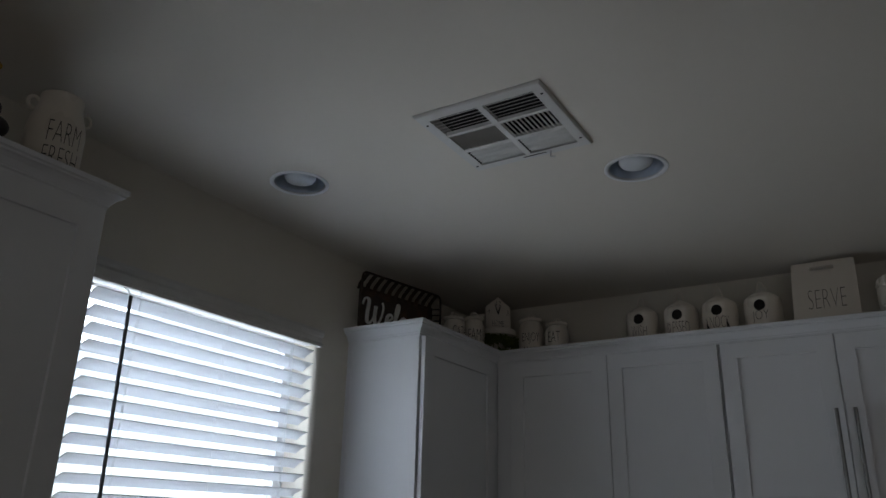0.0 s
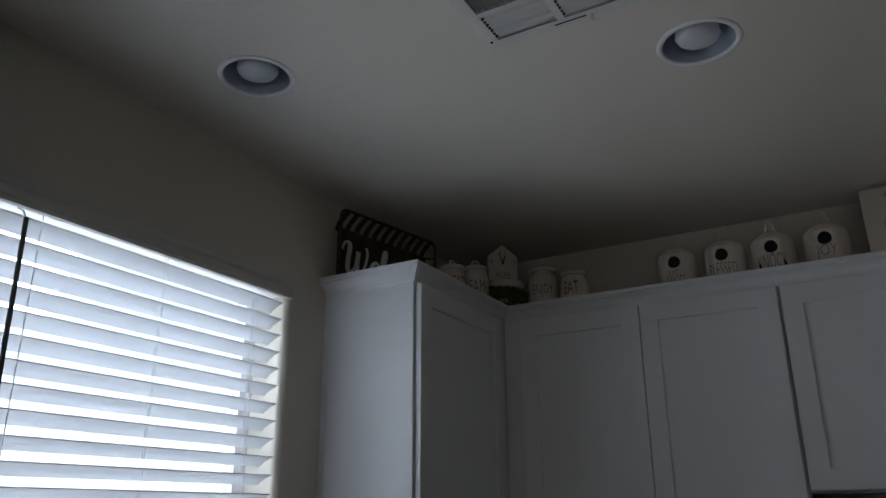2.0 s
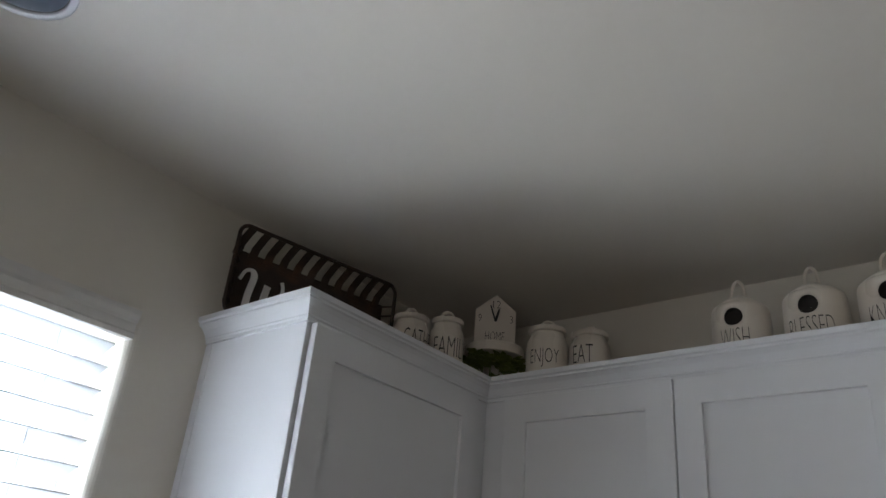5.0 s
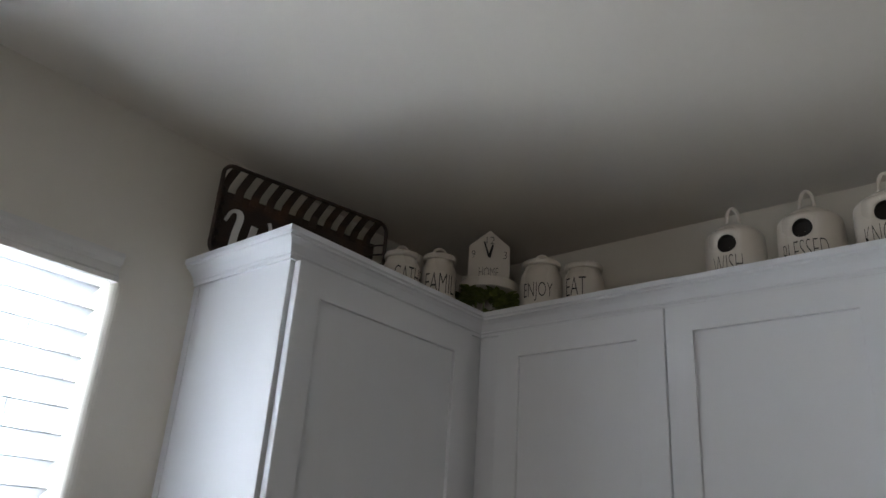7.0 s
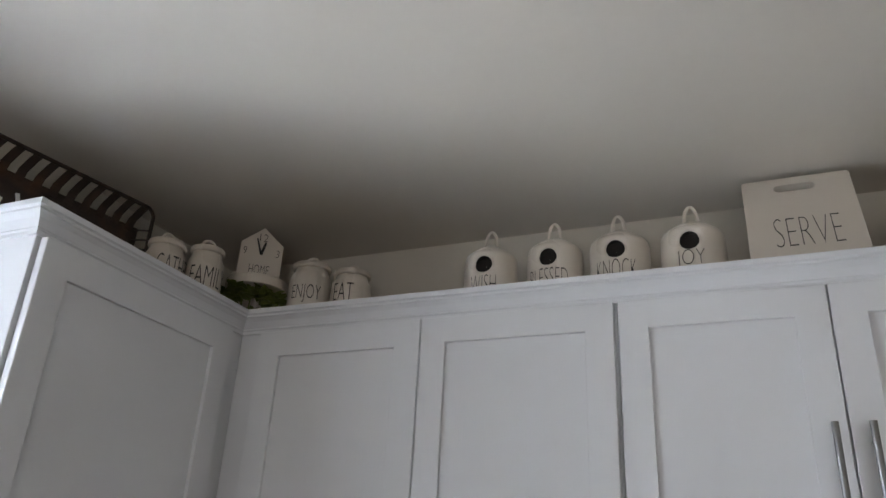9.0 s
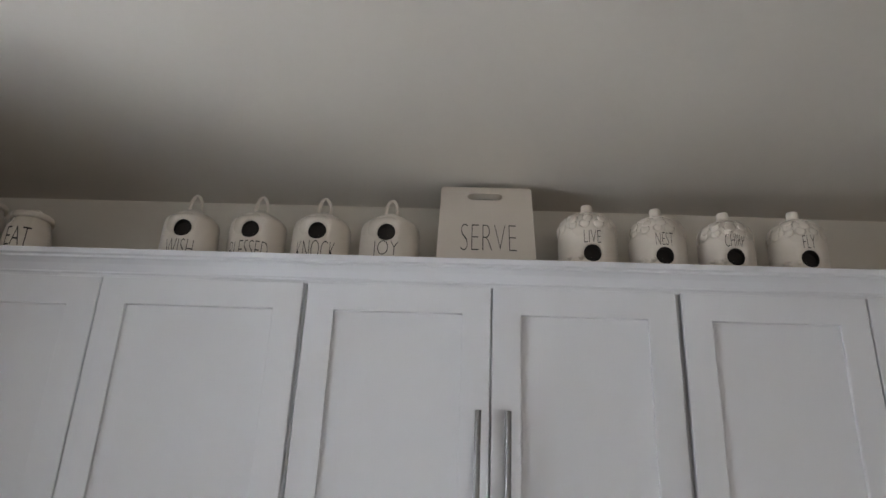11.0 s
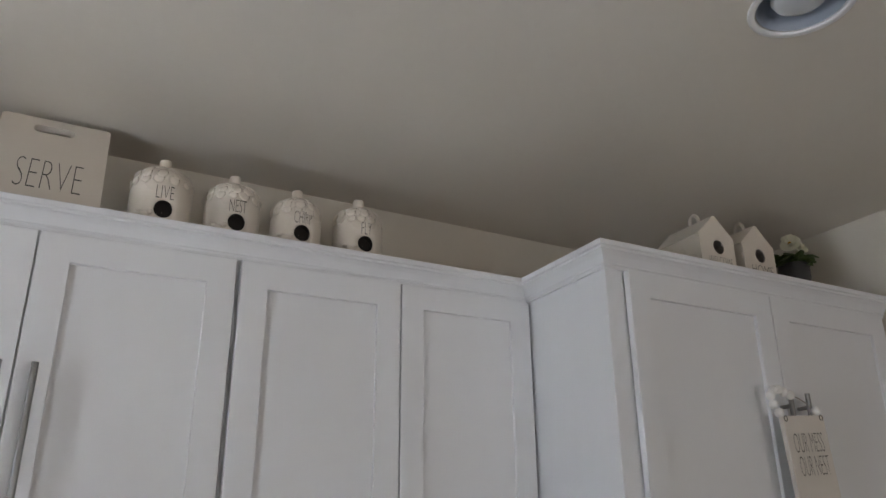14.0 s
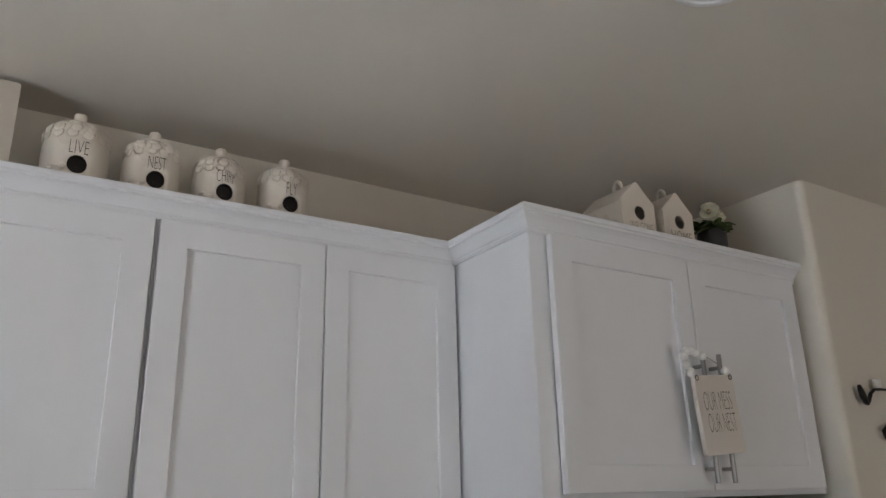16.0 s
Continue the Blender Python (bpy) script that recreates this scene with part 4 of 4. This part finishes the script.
def leaf_spray(bm, rnd, c, spread, count, size, up=0.6):
    for _ in range(count):
        a, el = rnd.uniform(0, 2 * math.pi), rnd.uniform(-0.2, 1.2) * up
        d = Vector((math.cos(a) * math.cos(el), math.sin(a) * math.cos(el), math.sin(el)))
        p = Vector(c) + Vector((rnd.uniform(-1, 1) * spread[0], rnd.uniform(-1, 1) * spread[1], rnd.uniform(-1, 1) * spread[2]))
        s = size * rnd.uniform(0.7, 1.25)
        side = d.cross(Vector((rnd.uniform(-.4, .4), rnd.uniform(-.4, .4), 1))).normalized()
        nrm = side.cross(d).normalized()
        pts = []
        for t, w in ((0, 0.05), (0.3, 0.34), (0.62, 0.36), (1.0, 0.02)):
            q = p + d * s * t - nrm * s * 0.35 * t * t
            pts.append((bm.verts.new(q - side * s * w), bm.verts.new(q + nrm * s * -0.08), bm.verts.new(q + side * s * w)))
        for u, v in zip(pts, pts[1:]):
            bm.faces.new((u[0], u[1], v[1], v[0])), bm.faces.new((u[1], u[2], v[2], v[1]))


gr = thing("greenery", -1.368, 2.868, CAB_TOP, label="artificial green succulent sprigs lying before the round stand", category="plant")
rnd = random.Random(5)
bm = bmesh.new()
tips = []
for k in range(12):
    e = -0.076 + 0.164 * k / 11
    tips.append((0.73 * e + 0.006 * (k % 2), 0.68 * e - 0.010 + 0.012 * (k % 3), 0.073 + 0.034 * math.sin(math.pi * k / 11) + rnd.uniform(-0.010, 0.010)))
for p in tips:
    leaf_spray(bm, rnd, p, (0.012, 0.010, 0.014), 26, 0.027, 0.9)
    leaf_spray(bm, rnd, (p[0], p[1], 0.050), (0.012, 0.012, 0.012), 14, 0.022, 0.9)
part("leaves", bm, LEAF, gr)
bm = bmesh.new()
for cx, cy, cz in tips[::2]:
    tube(bm, [(cx * 0.4, cy * 0.4, 0.0), (cx * 0.8, cy * 0.7, cz * 0.5), (cx, cy, cz)], 0.0022, 6)
part("stems", bm, LEAF, gr)

# ---- metal basket sign with script ----
SL = 0.455
sg = thing("metal_sign", -1.643, 2.224, CAB_TOP, math.degrees(math.atan2(0.437, 0.083)), "dark rusted metal basket sign with white script lettering", "sign")
# local x runs along the sign, local -y faces the room
ST = 0.272
bm = bmesh.new()
outline = round_rect(0, SL, 0.0525, ST, 0.024, 6)
tube(bm, [(x, -0.022, z) for x, z in outline], 0.0048, 10, closed=True)
part("rim", bm, RUST, sg, smooth=True)
bm = bmesh.new()
add_box(bm, 0.022, SL - 0.009, 0.016, 0.0195, 0.0515, 0.225, 0.001)
part("plate", bm, RUST, sg)
n = 11
for k in range(n):
    x = 0.028 + (SL - 0.056) * k / (n - 1)
    bm = bmesh.new()
    pts = [(x + 0.004, -0.022, ST), (x - 0.001, -0.012, ST - 0.012), (x - 0.008, 0.006, ST - 0.036), (x - 0.010, 0.0155, ST - 0.062)]
    for (ax, ay, az), (bx, by, bz) in zip(pts, pts[1:]):
        vs = [bm.verts.new(p) for p in ((ax - 0.0105, ay, az), (ax + 0.0105, ay, az), (bx + 0.0105, by, bz), (bx - 0.0105, by, bz),
                                        (ax - 0.0105, ay + 0.002, az), (ax + 0.0105, ay + 0.002, az), (bx + 0.0105, by + 0.002, bz), (bx - 0.0105, by + 0.002, bz))]
        for f in ((0, 1, 2, 3), (4, 7, 6, 5), (0, 4, 5, 1), (2, 6, 7, 3), (0, 3, 7, 4), (1, 5, 6, 2)):
            bm.faces.new([vs[i] for i in f])
    part("strip", bm, RUST, sg)
for k in range(6):
    z = 0.085 + k * 0.026
    for sx in (0, 1):
        x0, x1 = (0.0, 0.024) if sx == 0 else (SL, SL - 0.024)
        part("strip", tube(bmesh.new(), [(x0, -0.022, z), ((x0 + x1) / 2, -0.006, z), (x1, 0.016, z)], 0.008, 8, flat=0.18), RUST, sg)
part("bottom_strip", box_bm(0.02, SL - 0.02, -0.020, 0.018, 0.0475, 0.0515), RUST, sg)


def brush_letter(points, x, z, w, h, lean=0.10):
    """A letter of the painted script: one brush stroke, wide on the way down and thin on the way up."""
    p = [Vector((u, v)) for u, v in points]
    fine = []
    for i in range(len(p) - 1):
        p0, p1, p2, p3 = p[max(i - 1, 0)], p[i], p[i + 1], p[min(i + 2, len(p) - 1)]
        for k in range(6):
            t = k / 6
            fine.append(0.5 * (2 * p1 + (p2 - p0) * t + (2 * p0 - 5 * p1 + 4 * p2 - p3) * t * t + (3 * p1 - p0 - 3 * p2 + p3) * t ** 3))
    fine.append(p[-1])
    fine = [Vector((x + q.x * w + lean * q.y * h, z + q.y * h)) for q in fine]
    bm = bmesh.new()
    rows = []
    for i, q in enumerate(fine):
        d = (fine[min(i + 1, len(fine) - 1)] - fine[max(i - 1, 0)]).normalized()
        half = 0.0040 + 0.0042 * max(0.0, -d.y) * min(1.0, 0.4 + 0.2 * min(i, len(fine) - 1 - i))
        side = Vector((-d.y, d.x)) * half
        rows.append([bm.verts.new((c.x, y, c.y)) for y in (0.0085, 0.0125) for c in (q + side, q - side)])
    for a, b in zip(rows, rows[1:]):
        for i, j in ((0, 1), (1, 3), (3, 2), (2, 0)):
            bm.faces.new((a[i], a[j], b[j], b[i]))
    for e in (rows[0], rows[-1]):
        bm.faces.new((e[0], e[1], e[3], e[2]))
    part("lettering", bm, SCRIPT, sg, "white brush script letter")


brush_letter([(0, 0.70), (0.07, 0.94), (0.20, 1.0), (0.29, 0.86), (0.27, 0.45), (0.29, 0.10), (0.41, 0.0), (0.54, 0.16), (0.62, 0.50), (0.64, 0.76),
              (0.63, 0.32), (0.71, 0.02), (0.84, 0.06), (0.96, 0.38), (1.0, 0.76), (0.93, 0.98)], 0.030, 0.082, 0.112, 0.100)
LOOP_E = [(0, 0.42), (0.5, 0.52), (0.85, 0.78), (0.62, 1.0), (0.25, 0.78), (0.18, 0.30), (0.5, 0.0), (1.0, 0.25)]
brush_letter(LOOP_E, 0.160, 0.085, 0.044, 0.055)
brush_letter([(0, 0.12), (0.5, 0.40), (0.85, 0.85), (0.62, 1.0), (0.40, 0.75), (0.38, 0.18), (0.6, 0.0), (1.0, 0.14)], 0.203, 0.085, 0.034, 0.105)
brush_letter([(0.9, 0.80), (0.6, 1.0), (0.22, 0.75), (0.16, 0.30), (0.5, 0.0), (1.0, 0.25)], 0.240, 0.085, 0.042, 0.055)
brush_letter([(0.55, 1.0), (0.18, 0.62), (0.25, 0.12), (0.55, 0.0), (0.85, 0.40), (0.75, 0.90), (0.55, 1.0), (1.1, 0.82)], 0.282, 0.085, 0.042, 0.055)
brush_letter([(0.02, 0.95), (0.06, 0.0), (0.14, 0.70), (0.30, 1.0), (0.38, 0.70), (0.38, 0.0), (0.47, 0.70), (0.63, 1.0), (0.72, 0.70), (0.74, 0.10), (0.85, 0.0), (1.0, 0.25)],
             0.328, 0.085, 0.068, 0.055)
brush_letter(LOOP_E, 0.392, 0.085, 0.040, 0.055)

# ---- serving board, leaning back against the wall ----
BOARD_LEAN = -26.0
sb = thing("serving_board", -0.062, 2.872, CAB_TOP, 0, "white serving board with a slot handle and black letters", "board")
bm = bmesh.new()
outline = round_rect(-0.110, 0.106, 0.0, 0.338, 0.009, 4)
slot = round_rect(-0.046, 0.036, 0.289, 0.314, 0.0122, 6)
pierced_plate(bm, outline, slot, (-0.005, 0.3015), -0.008, 0.008, [math.atan2(z - 0.3015, x + 0.005) for x, z in slot])
bm.transform(pose(0, 0, 0, BOARD_LEAN, 0, 0))
part("board", bm, BOARD, sb)
lt = lettering("SERVE", 0.091, 0.124, (0.003, -0.0085, 0.150), sb, weight=-0.030)
lt.matrix_basis = pose(0, 0, 0, BOARD_LEAN, 0, 0)


# ---- house-shaped birdhouses on the deep cabinet ----
def house_birdhouse(x, y, word, w, wall_h, apex, depth, word_w):
    ob = thing("house_birdhouse", x, y, CAB_TOP, 0, "cream ceramic house-shaped birdhouse with a round hole", "birdhouse", "house birdhouses")
    bm = bmesh.new()
    hole_z = wall_h - 0.027
    outline = [(-w / 2, 0), (w / 2, 0), (w / 2 * 1.02, wall_h), (0.004, apex), (-0.004, apex), (-w / 2 * 1.02, wall_h)]
    pierced_plate(bm, outline, circle_points(0.004, hole_z, 0.0185), (0.004, hole_z), 0.0, 0.004)
    part("front", bm, CERAMIC, ob)
    bm = bmesh.new()
    f = [bm.verts.new((a, 0.0041, b)) for a, b in outline]
    g = [bm.verts.new((a * 0.96, depth, b)) for a, b in outline]
    for i in range(len(outline)):
        j = (i + 1) % len(outline)
        bm.faces.new((f[i], f[j], g[j], g[i]))
    bm.faces.new(g)
    part("shell", bm, CERAMIC, ob)
    bm = bmesh.new()
    for s in (-1, 1):
        a0, a1 = Vector((s * w * 0.512, 0, wall_h - 0.001)), Vector((0, 0, apex - 0.001))
        nrm = Vector((s * (apex - wall_h), 0, w * 0.53)).normalized() * 0.003
        vs = []
        for yy in (0.0008, depth - 0.001):
            for p in (a0, a1, a1 + nrm, a0 + nrm):
                vs.append(bm.verts.new((p.x, yy, p.z)))
        for q in ((0, 1, 2, 3), (7, 6, 5, 4), (0, 4, 5, 1), (2, 6, 7, 3), (0, 3, 7, 4), (1, 5, 6, 2)):
            bm.faces.new([vs[i] for i in q])
    part("roof", bm, CERAMIC, ob)
    bm = loop_handle(bmesh.new(), 0.030, 0.026, apex - 0.002, 0.0045, axis="y")
    bm.transform(Matrix.Translation((0, depth * 0.42, 0)))
    part("ring", bm, CERAMIC, ob, smooth=True)
    lettering(word, 0.026, word_w, (0.004, -0.0005, hole_z - 0.040), ob, weight=-0.024)
    return ob


house_birdhouse(1.432, 2.556, "WELCOME", 0.116, 0.134, 0.190, 0.152, 0.080)
house_birdhouse(1.580, 2.556, "HOME", 0.112, 0.134, 0.190, 0.120, 0.078)

# ---- flower pot ----
fp = thing("flower_pot", 1.798, 2.622, CAB_TOP, label="dark grey stoneware pot with cream artificial flowers", category="flower pot")
part("pot", lathe(bmesh.new(), [(0, 0), (0.034, 0), (0.037, 0.004), (0.0405, 0.132), (0.0395, 0.135), (0.037, 0.133), (0.035, 0.120), (0, 0.122)], 36), POT, fp, smooth=True)
rnd = random.Random(9)
bm = bmesh.new()
leaf_spray(bm, rnd, (0.000, -0.012, 0.146), (0.024, 0.022, 0.012), 46, 0.046, 0.55)
part("leaves", bm, LEAF_DARK, fp)


def blossom(c, r, tilt, mat, parent, petals=11):
    bm = bmesh.new()
    m = Matrix.Translation(c) @ tilt
    for ringn, (n, rr, lift) in enumerate(((petals, 1.0, 0.25), (petals - 3, 0.72, 0.5), (5, 0.4, 0.75))):
        for k in range(n):
            a = 2 * math.pi * (k + 0.5 * ringn) / n
            d, s = Vector((math.cos(a), math.sin(a), 0)), Vector((-math.sin(a), math.cos(a), 0))
            prev = None
            for t, w in ((0.08, 0.14), (0.40, 0.44), (0.75, 0.56), (0.95, 0.40), (1.02, 0.12)):
                q = d * r * rr * t + Vector((0, 0, r * lift * (t ** 1.4)))
                row = [bm.verts.new(m @ (q + s * r * rr * w * e + Vector((0, 0, r * 0.06 * abs(e))))) for e in (-1, 0, 1)]
                if prev:
                    bm.faces.new((prev[0], prev[1], row[1], row[0])), bm.faces.new((prev[1], prev[2], row[2], row[1]))
                prev = row
    fl = part("blossom", bm, mat, parent, recalc=False)
    return fl


for c, r, t in (((-0.022, -0.018, 0.183), 0.026, pose(0, 0, 0, 62, 0, -62)), ((0.014, -0.014, 0.182), 0.024, pose(0, 0, 0, 55, 0, -12)),
                ((-0.006, -0.008, 0.202), 0.025, pose(0, 0, 0, 48, 0, -40)), ((0.036, -0.002, 0.172), 0.017, pose(0, 0, 0, 20, 25, 0))):
    blossom(c, r, t, PETAL, fp, 8)
bm = bmesh.new()
sphere(bm, Vector((-0.022, -0.018, 0.183)) + pose(0, 0, 0, 62, 0, -62).to_3x3() @ Vector((0, 0, 0.012)), 0.005)
part("flower_centre", bm, YELLOW, fp, smooth=True)

# ---- milk can jug and sunflower on the near cabinet ----
jug = thing("milk_can_jug", -1.452, 0.830, CAB_TOP, facing(-1.452, 0.830, 0.13, 0.0) + 18, "cream ceramic milk can jug with two ear handles and black letters", "jug")
part("body", lathe(bmesh.new(), [(0, 0), (0.056, 0), (0.061, 0.006), (0.0635, 0.05), (0.0635, 0.160), (0.0615, 0.182), (0.056, 0.204), (0.0505, 0.222), (0.0475, 0.238), (0.0475, 0.248),
                                 (0.0490, 0.253), (0.0475, 0.257), (0.0435, 0.255), (0.0415, 0.240), (0.043, 0.215), (0, 0.205)], 44), CERAMIC, jug, smooth=True)
for s in (-1, 1):
    pts = [(s * (0.0595 + 0.0125 * math.cos(a)), 0, 0.224 + 0.0145 * math.sin(a)) for a in [2 * math.pi * k / 16 for k in range(16)]]
    part("ear_handle", tube(bmesh.new(), pts, 0.0044, 10, closed=True), CERAMIC, jug, smooth=True)
lettering("FARM", 0.052, 0.074, (0.0, -0.0638, 0.146), jug, bend=0.0638)
lettering("FRESH", 0.050, 0.078, (0.0, -0.0638, 0.084), jug, bend=0.0638)
sf = thing("sunflower_vase", -1.46, 0.640, CAB_TOP, label="dark vase with a yellow flower and black bow", category="vase")
part("vase", lathe(bmesh.new(), [(0, 0), (0.032, 0), (0.040, 0.03), (0.042, 0.07), (0.030, 0.11), (0.024, 0.125), (0.028, 0.135), (0.020, 0.13), (0, 0.12)], 30), POT, sf, smooth=True)
bm = bmesh.new()
sphere(bm, (0.02, 0.052, 0.118), 0.030, (0.8, 1.0, 0.8))
sphere(bm, (0.03, 0.030, 0.148), 0.026, (0.8, 0.9, 1.0))
part("bow", bm, INK, sf, "black ribbon bow", smooth=True)
part("stem", tube(bmesh.new(), [(0, 0, 0.11), (0.005, 0.0, 0.2), (0.02, 0.002, 0.23)], 0.004, 8), LEAF, sf)
blossom((0.03, 0.002, 0.232), 0.030, pose(0, 0, 0, 60, 0, 60), YELLOW, sf)

# ---- small hanging sign over the refrigerator handles ----
hs = thing("hanging_sign", 1.556, 2.484, 1.902, -2, "small cream wooden sign on white beads hung over the handles", "sign")
lean = pose(0, 0, 0, 0, -4.0, 0)
bm = box_bm(-0.071, 0.062, -0.006, 0.006, 0.0, 0.182, 0.002, 2)
bm.transform(lean)
part("board", bm, SIGN, hs)
for word, z, x in (("OUR MESS", 0.122, -0.006), ("OUR NEST", 0.072, -0.002)):
    lt = lettering(word, 0.042, 0.094, (x, -0.0065, z), hs)
    lt.matrix_basis = lean
cordp = [(-0.064, -0.004, 0.176), (-0.071, 0.0, 0.190), (-0.079, 0.004, 0.209), (-0.078, 0.008, 0.230), (-0.064, 0.010, 0.242), (-0.047, 0.012, 0.244), (-0.031, 0.012, 0.238),
         (-0.010, 0.012, 0.231), (0.014, 0.010, 0.222), (0.034, 0.006, 0.208), (0.050, 0.002, 0.192), (0.056, -0.004, 0.176)]
cordp = [tuple(lean @ Vector(p)) for p in cordp]
part("cord", tube(bmesh.new(), cordp, 0.0014, 6), CORD, hs, "dark cord")
for i, p in enumerate(cordp[1:-1]):
    if i in (7, 8):
        continue
    bm = bmesh.new()
    sphere(bm, p, 0.0108)
    part("bead", bm, BEAD, hs, "white wooden bead", smooth=True)
for x in (-0.063, 0.052):
    bm = tube(bmesh.new(), [(x + 0.005 * math.cos(a), -0.007, 0.176 + 0.006 * math.sin(a)) for a in [2 * math.pi * k / 12 for k in range(12)]], 0.0010, 6, closed=True)
    bm.transform(lean)
    part("eyelet", bm, INK, hs)

# ---- forged iron wall bracket ----
ib = thing("iron_wall_bracket", 2.25, STUB_Y, 2.0, label="black forged iron scroll candle bracket on the wall", category="wall bracket")
bm = bmesh.new()
y = STUB_Y - 0.020
tube(bm, [(2.108, y, 2.088), (2.113, y, 2.075), (2.122, y, 2.053), (2.131, y, 2.040), (2.140, y, 2.043), (2.158, y, 2.067), (2.179, y, 2.079), (2.215, y, 2.082), (2.350, y, 2.080)],
     [0.008, 0.013, 0.014, 0.010, 0.006, 0.006, 0.006, 0.006, 0.006], 10, flat=0.6)
part("scroll", bm, IRON, ib, smooth=True, world_coords=True)
bm = bmesh.new()
tube(bm, [(2.350, y, 2.051), (2.312, y, 2.022), (2.254, y, 1.989), (2.215, y, 1.979), (2.196, y, 1.966), (2.201, y, 1.950), (2.235, y, 1.940)], [0.006, 0.006, 0.006, 0.008, 0.010, 0.009, 0.006], 10, flat=0.5)
part("lower_scroll", bm, IRON, ib, smooth=True, world_coords=True)
part("wall_plate", box_bm(2.34, 2.37, STUB_Y - 0.014, STUB_Y, 1.92, 2.13, 0.003), IRON, ib, world_coords=True)
part("arm", rod((2.353, STUB_Y - 0.012, 2.080), (2.353, STUB_Y - 0.026, 2.080), 0.005), IRON, ib, world_coords=True)
cd = thing("candle", 2.200, y, 2.085, label="short white candle on the iron bracket", category="candle")
part("wax", lathe(bmesh.new(), [(0, 0), (0.011, 0), (0.011, 0.022), (0.009, 0.024), (0, 0.023)], 18), BEAD, cd, smooth=True)
